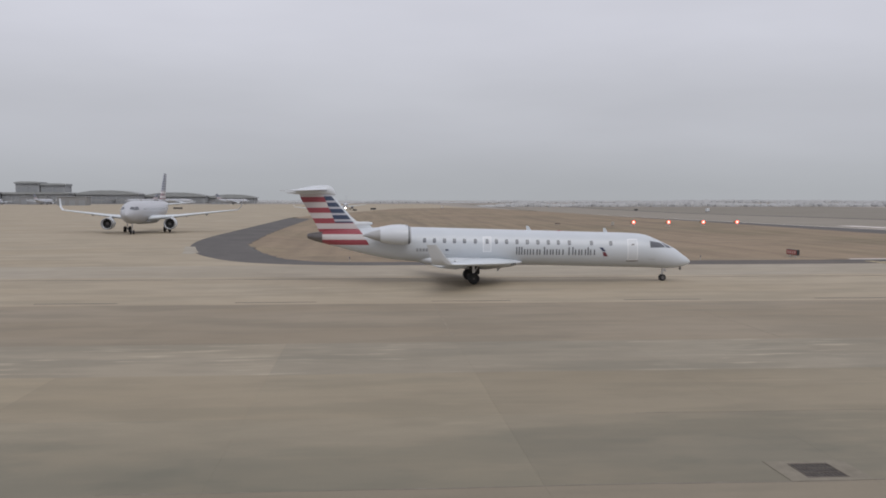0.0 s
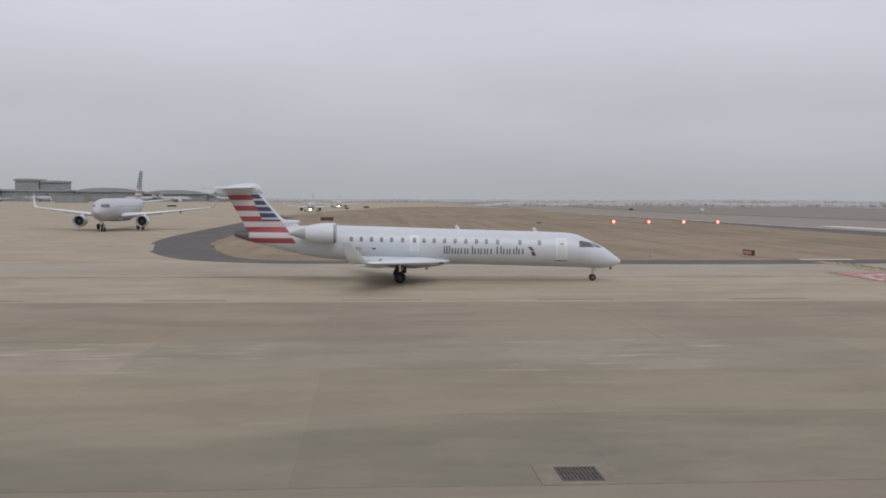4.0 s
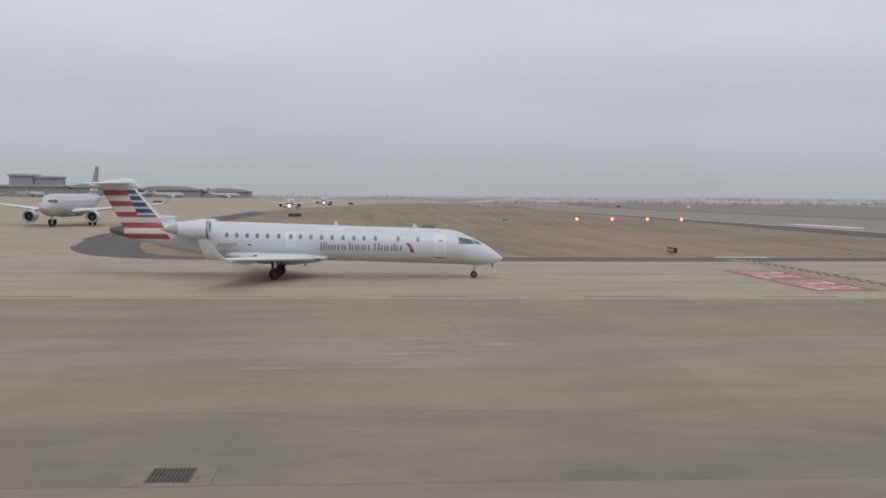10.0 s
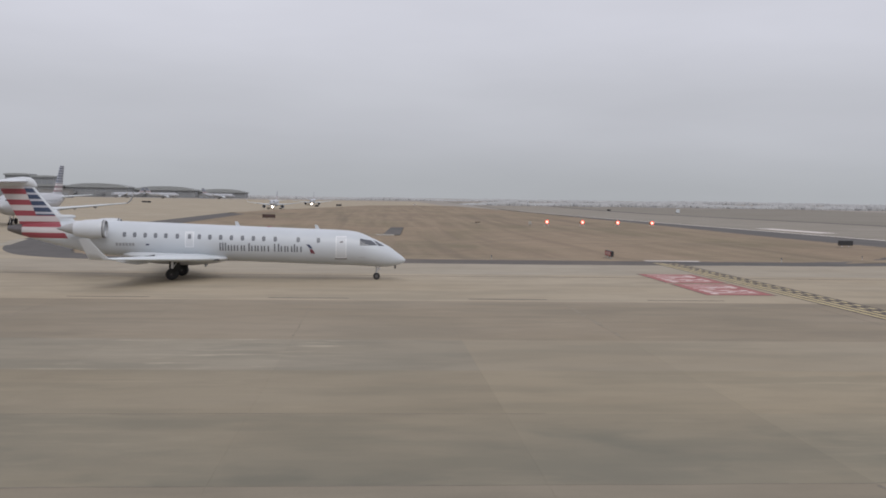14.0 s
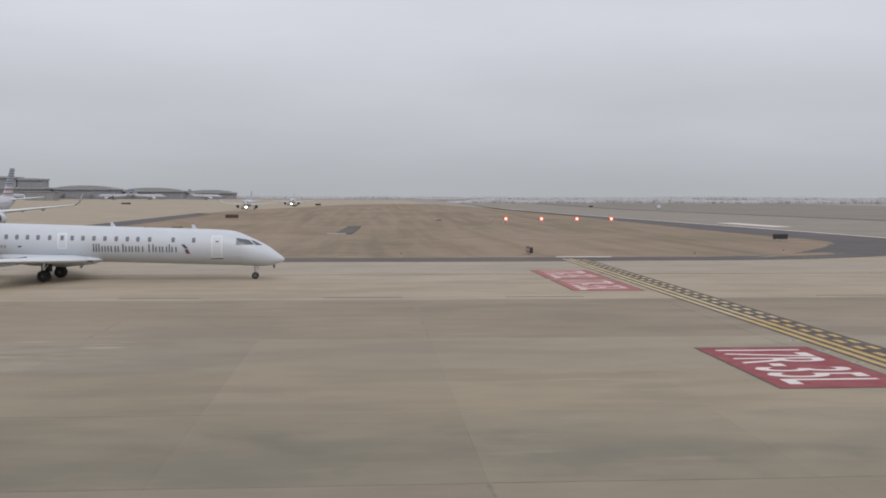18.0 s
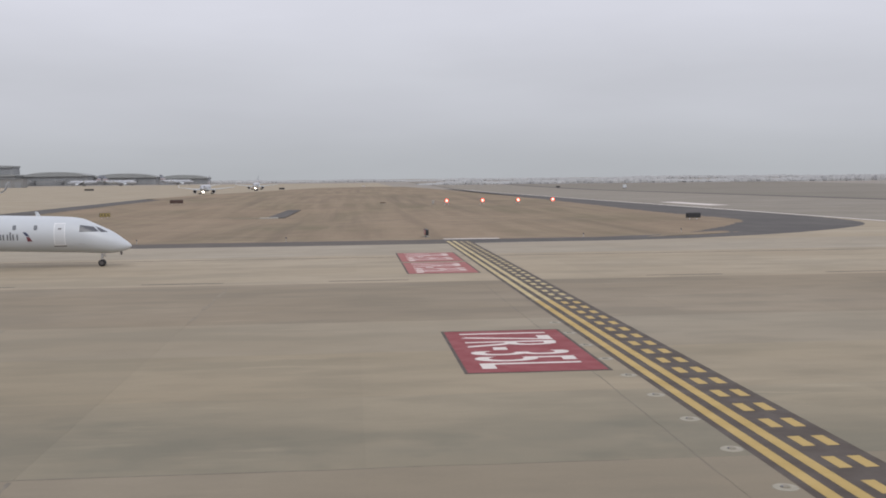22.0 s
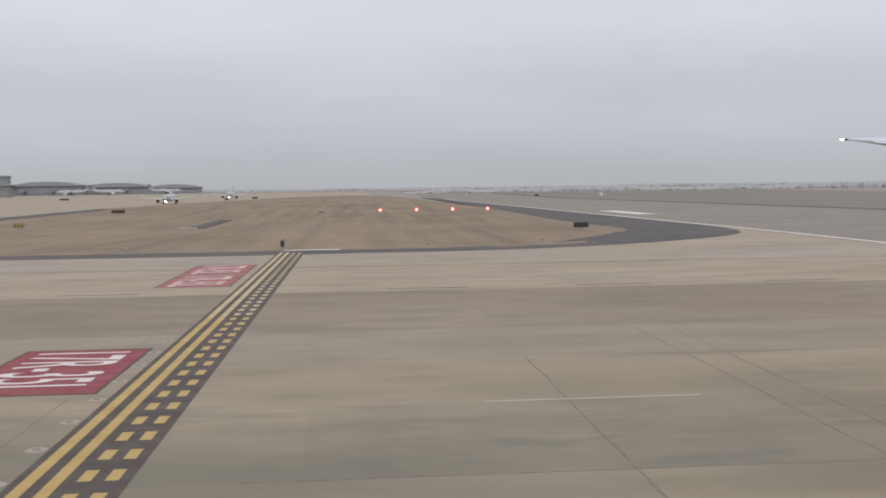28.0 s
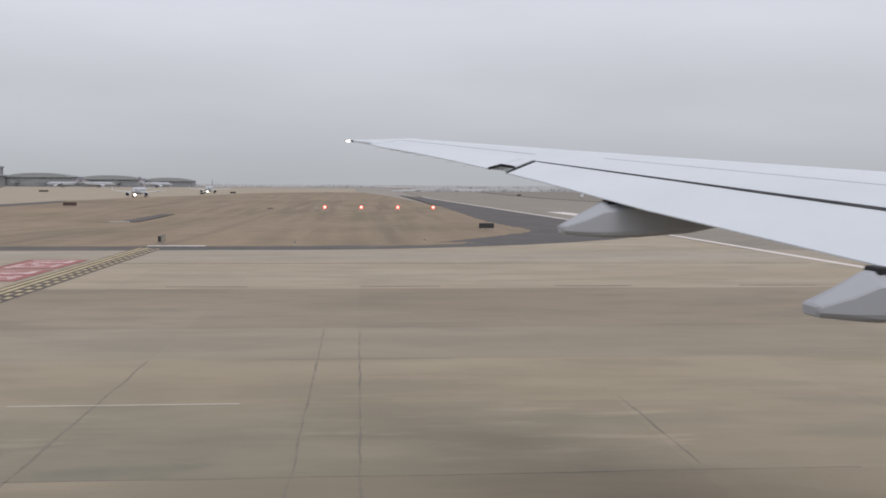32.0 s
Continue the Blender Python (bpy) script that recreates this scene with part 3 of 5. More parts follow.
def hold_sign(x0, x1, y0, y1, label, red=None, white=None):
    """A red panel painted on the pavement; its words read from far to near, with their tops towards +x."""
    t = thing("painted_hold_sign", pose(x0, y0, 0), label, "pavement marking", "painted hold signs")
    w, d = x1 - x0, y1 - y0
    strip("dark_border", -0.12, w + 0.12, -0.15, d + 0.15, 0.004, BLACKP, t)
    strip("red_panel", 0, w, 0, d, 0.008, red or REDP, t)
    bm = text_bm("17R-35L", d * 0.86, w * 0.77)
    for v in bm.verts:
        v.co = Vector((w * 0.11 + v.co.y, d * 0.93 - v.co.x, 0.0105))
    part("lettering", bm, white or WHITEP, t, "white letters 17R-35L")
    return t


hold_sign(45.53, 50.25, 33.05, 42.0, "red painted panel with white lettering 17R-35L on the concrete")
hold_sign(45.53, 50.25, 77.6, 86.4, "faded red painted panel with white 17R-35L lettering, further along", REDFADED, WHITEFADED)
hold_sign(45.53, 50.25, 67.9, 76.6, "faded red painted panel with white 17R-35L lettering beside another", REDFADED, WHITEFADED)

tagged(strip("holding_line_end_mark", 51.2, 57.0, 104.8, 105.9, 0.0, WHITEP), "pale painted end mark on the asphalt shoulder", "pavement marking")
drape(tagged(strip("runway_edge_line", 112.0, 112.9, -80, 640, 0.006, WHITEP), "white painted runway edge line", "pavement marking"), 0, 20)
drape(tagged(strip("runway_bar", 119.5, 124.0, 217, 254, 0.006, WHITEP), "white painted touchdown bar on the runway", "pavement marking"), 0, 10, y_span=(220, 250))
tagged(strip("chalk_line", 62.4, 69.0, 29.98, 30.10, 0.004, CHALK), "thin white worn paint line on the concrete", "pavement marking")


def crack(name, x0, y0, x1, y1, width, label, material=SEAL):
    """A sealed crack that wanders about a straight line, its width coming and going."""
    n = max(6, int(math.hypot(x1 - x0, y1 - y0) / 0.5))
    d = Vector((x1 - x0, y1 - y0)).normalized()
    left, right = [], []
    for i in range(n + 1):
        f = i / n
        o_ = 0.07 * noise.noise(Vector((x0 + f * n * 0.21, y0, 1.0))) + 0.03 * noise.noise(Vector((f * n * 0.9, x0, 5.0)))
        w_ = width * max(0.15, 0.75 + 1.3 * noise.noise(Vector((f * n * 0.33, y0 + x0, 7.0))))
        c_ = Vector((x0 + (x1 - x0) * f, y0 + (y1 - y0) * f)) + Vector((-d.y, d.x)) * o_
        left.append(tuple(c_ + Vector((-d.y, d.x)) * w_))
        right.append(tuple(c_ - Vector((-d.y, d.x)) * w_))
    tagged(put(name, slab_poly(left + right[::-1], 0.0005, 0.0035), material), label, "crack", "sealed cracks")


for x, y0, y1, w_ in ((70.97, 8, 45.5, 0.026), (72.51, 8, 45.5, 0.028), (80.4, 22.9, 30.5, 0.022), (64.89, 8, 37.4, 0.036), (49.65, 8, 61, 0.014), (34.41, 21.4, 22.3, 0.04)):
    crack("sealed_crack", x, y0, x, y1, w_, "dark bitumen-sealed crack across the concrete")
for x, y0, y1, w_ in ((19.17, 46, 58, 0.04), (3.93, 46, 61, 0.06), (34.41, 46, 62, 0.10)):
    crack("stained_joint", x, y0, x, y1, w_, "faint dark stain along a joint across the concrete", STAIN)
for x0, x1, y, w_ in ((-6, 17, 22.42, 0.04), (17, 48, 22.42, 0.018), (56, 84, 22.42, 0.03), (69, 76, 37.5, 0.04), (8, 28, 29.97, 0.02)):
    crack("sealed_joint", x0, y, x1, y, w_, "dark stained sealed joint along the concrete lane")
tagged(strip("taxi_centreline", -200, 110, 82.2, 82.5, 0.004, WORN), "dark worn taxiway centreline", "pavement marking")
for x in (-20.5, -8.3, 3.93, 16.25, 28.8, 40.3, 60.6, 72.6, 84.9, 97.0):
    tagged(strip("worn_dash", x, x + 5.0, 63.8, 64.1, 0.004, WORN), "dark worn dash painted on the concrete", "pavement marking", "worn dashes along the taxiway")


# ---- pavement lights and drain ----
def pit_light(x, y):
    t = thing("inset_pavement_light", pose(x, y, 0), "round steel runway guard light set into the concrete", "light", "inset lights along the hold line")
    bm = bmesh.new()
    bmesh.ops.create_cone(bm, cap_ends=True, segments=24, radius1=0.27, radius2=0.26, depth=0.012, matrix=Matrix.Translation((0, 0, 0.006)))
    part("collar", bm, COLLAR, t, "pale grouted collar")
    bm = bmesh.new()
    bmesh.ops.create_cone(bm, cap_ends=True, segments=20, radius1=0.11, radius2=0.08, depth=0.03, matrix=Matrix.Translation((0, 0, 0.025)))
    part("housing", bm, PALE, t, smooth=40)
    part("lens", bbox(-0.10, -0.05, -0.04, 0.04, 0.02, 0.042, 0.008), GLASS_DARK, t)
    return t


PALE = paint("pale_grout", (0.262, 0.236, 0.185), 0.85, wear=0.25, grain=3)
COLLAR = paint("pale_collar", (0.345, 0.318, 0.255), 0.85, wear=0.3, grain=3)
IRON = paint("cast_iron_rusty", (0.10, 0.082, 0.066), 0.75, 0.1, wear=0.4, grain=4)
SURROUND = paint("drain_surround_concrete", (0.210, 0.184, 0.140), 0.9, wear=0.45, grain=2)
light0 = pit_light(50.62, 22.98)
for k_ in range(-4, 8):
    if k_:
        copy_thing(light0, pose(50.62, 22.98 + 3.0 * k_, 0))

drain = thing("drain_grate", pose(10.62, 23.25, 0), "dark cast-iron drain grate in a pale concrete surround", "drain")
b = bmesh.new()
for x0, x1, y0, y1 in ((-1.0, -0.5, -0.88, 0.85), (0.5, 0.98, -0.88, 0.85), (-0.5, 0.5, -0.88, -0.62), (-0.5, 0.5, 0.62, 0.85)):
    bbox(x0, x1, y0, y1, 0.001, 0.012, 0.003, 1, b)
part("surround", b, SURROUND, drain, "pale concrete collar")
part("pit", bbox(-0.5, 0.5, -0.62, 0.62, 0.0005, 0.003), GAP, drain)
for i in range(11):
    x = -0.485 + i * 0.0925
    part("bar", bbox(x, x + 0.045, -0.62, 0.62, 0.003, 0.014), IRON, drain)
for i in range(4):
    y = -0.6 + i * 0.38
    part("cross_bar", bbox(-0.5, 0.5, y, y + 0.06, 0.0032, 0.0125), IRON, drain)

# ---- aircraft ----
def ring_at(st, x):
    """Centre height and half-sizes of a fuselage at station x, from rows (x, zc, ry, rz) with falling x."""
    for a, c in zip(st, st[1:]):
        if a[0] >= x >= c[0]:
            f = (a[0] - x) / (a[0] - c[0])
            return [a[i] + (c[i] - a[i]) * f for i in (1, 2, 3)]
    return list(st[-1][1:]) if x < st[-1][0] else list(st[0][1:])


def smooth_stations(st, n=6):
    """More rows between the given ones, on a smooth curve."""
    out = []
    for i in range(len(st) - 1):
        p0, p1, p2, p3 = st[max(i - 1, 0)], st[i], st[i + 1], st[min(i + 2, len(st) - 1)]
        for k in range(n):
            f = k / n
            row = [p1[0] + (p2[0] - p1[0]) * f]
            for j in (1, 2, 3):
                d1 = (p2[j] - p0[j]) / (p2[0] - p0[0]) * (p2[0] - p1[0])
                d2 = (p3[j] - p1[j]) / (p3[0] - p1[0]) * (p2[0] - p1[0])
                row.append((2 * f ** 3 - 3 * f ** 2 + 1) * p1[j] + (f ** 3 - 2 * f ** 2 + f) * d1 + (3 * f ** 2 - 2 * f ** 3) * p2[j] + (f ** 3 - f ** 2) * d2)
            out.append(tuple(row))
    out.append(st[-1])
    return out


def skin_patch(st, corners, side=-1, off=0.008, n=4, m=3, rim=0.02, bm=None):
    """A thin plate that follows the fuselage skin. corners: (x, z) of four corners in turn; side -1 is the right-hand flank, +1 the other."""
    b = bm or bmesh.new()
    (ax, az), (bx, bz), (cx, cz), (dx, dz) = corners
    outer, inner = [], []
    for j in range(m + 1):
        v = j / m
        ro, ri = [], []
        for i in range(n + 1):
            u = i / n
            x = (ax * (1 - u) + bx * u) * (1 - v) + (dx * (1 - u) + cx * u) * v
            z = (az * (1 - u) + bz * u) * (1 - v) + (dz * (1 - u) + cz * u) * v
            zc, ry, rz = ring_at(st, x)
            q = max(-0.999, min(0.999, (z - zc) / rz))
            c = math.sqrt(1 - q * q)
            ro.append(b.verts.new((x, side * (ry * c + off * c), z + off * q)))
            ri.append(b.verts.new((x, side * (ry * c - rim * c), z - rim * q)))
        outer.append(ro)
        inner.append(ri)
    for j in range(m):
        for i in range(n):
            b.faces.new((outer[j][i], outer[j][i + 1], outer[j + 1][i + 1], outer[j + 1][i]))
    loop_o = outer[0] + [r[-1] for r in outer[1:-1]] + outer[-1][::-1] + [r[0] for r in outer[1:-1]][::-1]
    loop_i = inner[0] + [r[-1] for r in inner[1:-1]] + inner[-1][::-1] + [r[0] for r in inner[1:-1]][::-1]
    for k_ in range(len(loop_o)):
        j = (k_ + 1) % len(loop_o)
        b.faces.new((loop_o[k_], loop_i[k_], loop_i[j], loop_o[j]))
    return b


def rect(x0, x1, z0, z1, lean=0.0):
    return [(x0, z0), (x1, z0), (x1 + lean, z1), (x0 + lean, z1)]


def gear_leg(t, x, y, top, r, w, gap, name, hub=None):
    leg = part(name, rod((x, y, top), (x, y, r), 0.075 + r * 0.06, 0.06 + r * 0.05), METAL, t, "steel landing gear leg")
    part("axle", rod((x, y - gap - w * 0.6, r), (x, y + gap + w * 0.6, r), r * 0.16), DARKMETAL, leg)
    part("drag_brace", rod((x + top * 0.35, y, top), (x, y, r + (top - r) * 0.35), 0.045), METAL, leg)
    for s in (-1, 1):
        part("tyre", wheel_bm(x, y + s * gap, r, r, w), RUBBER, leg, "black rubber tyre", smooth=50)
        part("rim", rim_bm(x, y + s * gap, r, r * 0.54, w * 0.7), hub or DARKMETAL, leg, smooth=40)
    return leg


DULLMETAL = paint("dull_lip_metal", (0.40, 0.405, 0.415), 0.5, 0.35, wear=0.25)


def nacelle(t, x0, x1, x2, y, z, r, material, fan=DARKMETAL, spool=0.62, plug=DARKMETAL):
    """An engine pod from inlet x0 over cowl end x1 to plug end x2 (x falls)."""
    L = x0 - x1
    seg = 32
    def ringp(x, rr):
        return [(x, y + rr * math.cos(2 * math.pi * i / seg), z + rr * math.sin(2 * math.pi * i / seg)) for i in range(seg)]
    shell = [(x0 - 0.28 * L, 0.80), (x0 - 0.06 * L, 0.80), (x0, 0.90), (x0 - 0.05 * L, 0.97), (x0 - 0.3 * L, 1.02), (x0 - 0.6 * L, 0.98), (x0 - 0.85 * L, 0.83), (x1, spool + 0.08), (x1 + 0.02, spool)]
    pod = part("engine", loft([ringp(x, k_ * r) for x, k_ in shell], True, False), material, t, "rounded engine nacelle with a dull metal inlet lip", smooth=45)
    lip = [(x0 - 0.05 * L, 0.815), (x0 - 0.015 * L, 0.83), (x0 + 0.012, 0.90), (x0 - 0.045 * L, 0.985)]
    part("inlet_lip", loft([ringp(x, k_ * r) for x, k_ in lip], True, False), DULLMETAL, pod, "dull metal lip", smooth=45)
    # Black ring painted in for the shadow seen beside the inlet lip.
    part("inlet_shade_ring", loft([ringp(x0 - 0.052 * L, 0.990 * r), ringp(x0 - 0.075 * L, 0.998 * r)], True, False), GAP, pod, "dark ring behind the lip that imitates shade")
    b_ = bmesh.new()
    loft([ringp(x0 - 0.25 * L, 0.81 * r), ringp(x0 - 0.26 * L, 0.81 * r)], True, True, b_)
    part("fan_disc", b_, GAP, pod, "dark fan face")
    part("spinner", loft([ringp(x0 - 0.25 * L, 0.26 * r), ringp(x0 - 0.16 * L, 0.17 * r), ringp(x0 - 0.1 * L, 0.02 * r)], True, True), fan, pod, smooth=60)
    part("exhaust_cone", loft([ringp(x1 + 0.1, spool * 0.98 * r), ringp(x1 - (x1 - x2) * 0.5, spool * 0.72 * r), ringp(x2, spool * 0.3 * r)], True, True), plug, pod, "heat-stained metal exhaust nozzle", smooth=60)
    return pod


HUB = paint("dark_hub_metal", (0.045, 0.043, 0.042), 0.6, 0.3)
NOZZLE = paint("heat_stained_nozzle", (0.40, 0.40, 0.40), 0.5, 0.2, wear=0.3, grain=1.5)


def regional_jet():
    t = thing("regional_jet", pose(8, 78.6, 0), "white twin-engine regional jet with red and navy striped tail", "aircraft")
    st = [(17.22, 1.49, 0.03, 0.03), (17.08, 1.51, 0.20, 0.19), (16.6, 1.60, 0.50, 0.47), (16.0, 1.76, 0.79, 0.75), (15.3, 1.93, 1.02, 0.95), (14.6, 2.11, 1.18, 1.10),
          (13.6, 2.34, 1.30, 1.28), (12.4, 2.43, 1.345, 1.34), (9.0, 2.53, 1.345, 1.345), (3.0, 2.71, 1.345, 1.345), (-3.0, 2.89, 1.345, 1.345), (-6.0, 3.03, 1.27, 1.26),
          (-8.0, 3.18, 1.05, 1.04), (-9.8, 3.35, 0.77, 0.76), (-11.2, 3.47, 0.50, 0.50), (-12.2, 3.56, 0.27, 0.28), (-12.5, 3.59, 0.17, 0.17)]
    st = smooth_stations(st, 5)
    part("fuselage", tube([(x, 0, zc, ry, rz) for x, zc, ry, rz in st], 48), CRJ_PAINT, t, "long white tube with a striped tail end", smooth=60)
    part("tail_cone", tube([(-11.55, 0, 3.505, 0.45, 0.45), (-12.1, 0, 3.55, 0.33, 0.33), (-12.62, 0, 3.6, 0.2, 0.2), (-12.7, 0, 3.605, 0.12, 0.12)], 28), DARKMETAL, t, "dark metal exhaust cone", smooth=50)
    part("belly_fairing", tube([(4.05, 0, 1.60, 0.35, 0.08), (3.55, 0, 1.56, 1.1, 0.22), (2.9, 0, 1.54, 1.32, 0.38), (1.0, 0, 1.52, 1.42, 0.56), (-1.6, 0, 1.6, 1.4, 0.54), (-3.4, 0, 1.75, 1.1, 0.42), (-4.6, 0, 1.9, 0.3, 0.2)], 32), SKIN, t, smooth=60)
    # fin with striped paint
    fin = loft([upright_foil((-7.7, 0, 4.20), (-11.55, 0, 3.35), 0.07), upright_foil((-7.95, 0, 4.46), (-11.75, 0, 3.9), 0.07), upright_foil((-8.5, 0, 4.58), (-11.88, 0, 4.15), 0.08), upright_foil((-8.98, 0, 4.76), (-11.97, 0, 4.34), 0.09), upright_foil((-9.32, 0, 5.06), (-12.15, 0, 4.7), 0.09),
                upright_foil((-10.05, 0, 5.9), (-12.68, 0, 5.62), 0.09), upright_foil((-10.66, 0, 6.67), (-13.15, 0, 6.42), 0.09), upright_foil((-10.8, 0, 6.9), (-13.3, 0, 6.85), 0.08)])
    part("fin", fin, CRJ_PAINT, t, "swept fin with red and navy bars", smooth=60)
    part("dorsal_intake", tube([(-7.72, 0, 4.56, 0.05, 0.07), (-7.95, 0, 4.55, 0.12, 0.13), (-8.8, 0, 4.5, 0.14, 0.2), (-9.8, 0, 4.45, 0.1, 0.24)], 20), SKIN, t, "white air intake at the foot of the fin", smooth=60)
    bullet = [(-10.52, 0, 6.82, 0.04, 0.10), (-10.72, 0, 6.98, 0.15, 0.28), (-11.0, 0, 7.10, 0.22, 0.36), (-11.6, 0, 7.14, 0.27, 0.36), (-12.6, 0, 7.08, 0.24, 0.30), (-13.6, 0, 6.98, 0.14, 0.18), (-14.2, 0, 6.94, 0.03, 0.04)]
    part("tail_bullet", tube(bullet, 20), SKIN, t, smooth=60)
    for s in (-1, 1):
        hs = loft([foil((-11.0, s * 0.1, 7.16), (-13.5, s * 0.1, 7.02), 0.11), foil((-12.3, s * 2.3, 7.10), (-14.1, s * 2.3, 7.02), 0.10), foil((-13.4, s * 4.25, 7.04), (-14.6, s * 4.25, 7.0), 0.09)])
        part("tailplane", hs, SKIN, t, "grey-white swept tailplane on top of the fin", smooth=60)
    # wings
    for s in (-1, 1):
        w = loft([foil((3.1, s * 1.0, 1.52), (-2.6, s * 1.0, 1.42), 0.115), foil((2.35, s * 2.6, 1.58), (-2.6, s * 2.6, 1.52), 0.115), foil((0.8, s * 5.2, 1.72), (-2.55, s * 5.2, 1.68), 0.115),
                  foil((-2.2, s * 10.6, 2.02), (-3.75, s * 10.6, 2.0), 0.10), foil((-2.45, s * 10.95, 2.08), (-3.8, s * 10.95, 2.06), 0.09)])
        wing = part("wing", w, WINGTOP, t, "light grey swept wing", smooth=60)
        # Black sliver stands in for the belly fairing's shadow at the wing root.
        part("root_shade", loft([[(3.22, s * 1.26, 1.52), (2.75, s * 1.42, 1.50), (2.75, s * 1.42, 1.40), (3.22, s * 1.26, 1.42)], [(3.22, s * 1.30, 1.52), (2.75, s * 1.46, 1.50), (2.75, s * 1.46, 1.40), (3.22, s * 1.30, 1.42)]]), GAP, wing, "dark wedge at the wing root that imitates the belly fairing's shadow")
        wl = loft([upright_foil((-2.4, s * 10.93, 2.05), (-3.75, s * 10.93, 2.05), 0.09), upright_foil((-2.85, s * 11.2, 2.5), (-3.9, s * 11.2, 2.5), 0.08), upright_foil((-3.55, s * 11.6, 3.42), (-4.22, s * 11.6, 3.42), 0.07)])
        part("winglet", wl, SKIN, wing, "white upturned winglet", smooth=60)
        part("flap_gap", loft([[(-1.5, s * 1.5, 1.83), (-1.53, s * 1.5, 1.83), (-1.53, s * 1.5, 1.70), (-1.5, s * 1.5, 1.70)], [(-1.75, s * 5.2, 1.86), (-1.78, s * 5.2, 1.86), (-1.78, s * 5.2, 1.72), (-1.75, s * 5.2, 1.72)]]), GAP, wing)
        for q in (3.0, 5.6):
            part("flap_fairing", tube([(-1.0, s * q, 1.42 + q * 0.02, 0.06, 0.06), (-1.8, s * q, 1.40 + q * 0.02, 0.13, 0.16), (-2.9, s * q, 1.46 + q * 0.02, 0.09, 0.11), (-3.4, s * q, 1.52 + q * 0.02, 0.02, 0.02)], 16), SKIN, wing, smooth=60)
        nacelle(t, -4.88, -7.15, -8.15, s * 2.2, 3.72, 0.69, SKIN, spool=0.66, plug=NOZZLE)
        part("exhaust_plug", tube([(-8.0, s * 2.2, 3.72, 0.2, 0.2), (-8.45, s * 2.2, 3.71, 0.03, 0.03)], 16), DULLMETAL, t, "dull pointed exhaust plug", smooth=60)
        py = loft([foil((-5.4, s * 1.0, 3.62), (-7.6, s * 1.0, 3.66), 0.10), foil((-5.3, s * 1.75, 3.70), (-7.3, s * 1.75, 3.72), 0.10)])
        part("pylon", py, SKIN, t, smooth=60)
        gear_leg(t, -0.12, s * 2.05, 1.6, 0.43, 0.27, 0.24, "main_gear", HUB)
        part("gear_door", bbox(-0.42, 0.38, s * 1.72 - 0.02, s * 1.72 + 0.02, 0.72, 1.5, 0.01), HUB, t, "dark gear door")
    gear_leg(t, 15.0, 0, 1.3, 0.26, 0.15, 0.15, "nose_gear")
    part("taxi_light", tube([(15.22, 0, 0.78, 0.07, 0.07), (15.28, 0, 0.78, 0.07, 0.07)], 14), METAL, t)
    part("pitot_mast", bbox(16.35, 16.5, -0.06, 0.06, 0.85, 1.2, 0.02), DARKMETAL, t)
    # glazing
    for s in (-1, 1):
        part("side_window", skin_patch(st, [(13.70, 2.66), (15.05, 2.66), (14.62, 3.02), (13.72, 3.17)], s, 0.006, 6, 4), GLASS_DARK, t, "dark cockpit side window")
        part("windscreen", skin_patch(st, [(15.15, 2.62), (15.62, 2.60), (15.0, 2.93), (14.72, 3.04)], s, 0.006, 5, 4), GLASS_DARK, t, "dark cockpit windscreen")
        xs = (4.22, 4.97, 5.74, 6.5, 7.26, 8.1, 9.72, 10.5, 11.3, 12.1, 12.92, 13.73, 14.5, 15.36, 17.08, 18.59)
        for x in xs:
            x -= 8.0
            z = 3.29 - (x + 3.78) * 0.0193
            part("cabin_window", skin_patch(st, [(x - 0.09, z - 0.18), (x + 0.09, z - 0.18), (x + 0.13, z - 0.1), (x - 0.13, z - 0.1)], s, 0.005, 2, 1,
                 bm=skin_patch(st, [(x - 0.13, z - 0.1), (x + 0.13, z - 0.1), (x + 0.13, z + 0.1), (x - 0.13, z + 0.1)], s, 0.005, 2, 2,
                 bm=skin_patch(st, [(x - 0.13, z + 0.1), (x + 0.13, z + 0.1), (x + 0.09, z + 0.18), (x - 0.09, z + 0.18)], s, 0.005, 2, 1))), GLASS_CABIN, t)
        # over-wing exit with its outline and window, forward door with its sill
        for nm, x0, x1, z0, z1 in (("overwing_exit", 0.72, 1.27, 2.45, 3.5), ("service_door", 11.95, 12.65, 1.72, 3.28)):
            dr = part(nm, skin_patch(st, rect(x0, x1, z0, z1), s, 0.004, 4, 8), SKIN, t, "white door flush with the skin")
            frame_bm = bmesh.new()
            for a0, a1, c0, c1 in ((x0 - 0.05, x0, z0 - 0.05, z1 + 0.05), (x1, x1 + 0.05, z0 - 0.05, z1 + 0.05), (x0, x1, z0 - 0.05, z0), (x0, x1, z1, z1 + 0.05)):
                skin_patch(st, rect(a0, a1, c0, c1), s, 0.008, 3, 6, bm=frame_bm)
            part("outline", frame_bm, OUTLINE, dr, "bright white outline")
        part("exit_window", skin_patch(st, rect(0.88, 1.12, 3.02, 3.36), s, 0.010, 2, 3), GLASS_CABIN, t)
        part("door_sill", skin_patch(st, rect(11.85, 12.75, 1.60, 1.68), s, 0.014, 4, 1), DARKMETAL, t, "dark scuffed door sill")
        part("door_handle", skin_patch(st, rect(12.18, 12.42, 2.86, 2.96, 0.05), s, 0.012, 2, 1), DARKMETAL, t)
        part("static_port", skin_patch(st, rect(13.6, 14.1, 1.74, 1.78), s, 0.006, 3, 1), WINGDARK, t)
        # airline name as plain blocks of its size and colour
        pen = 3.22
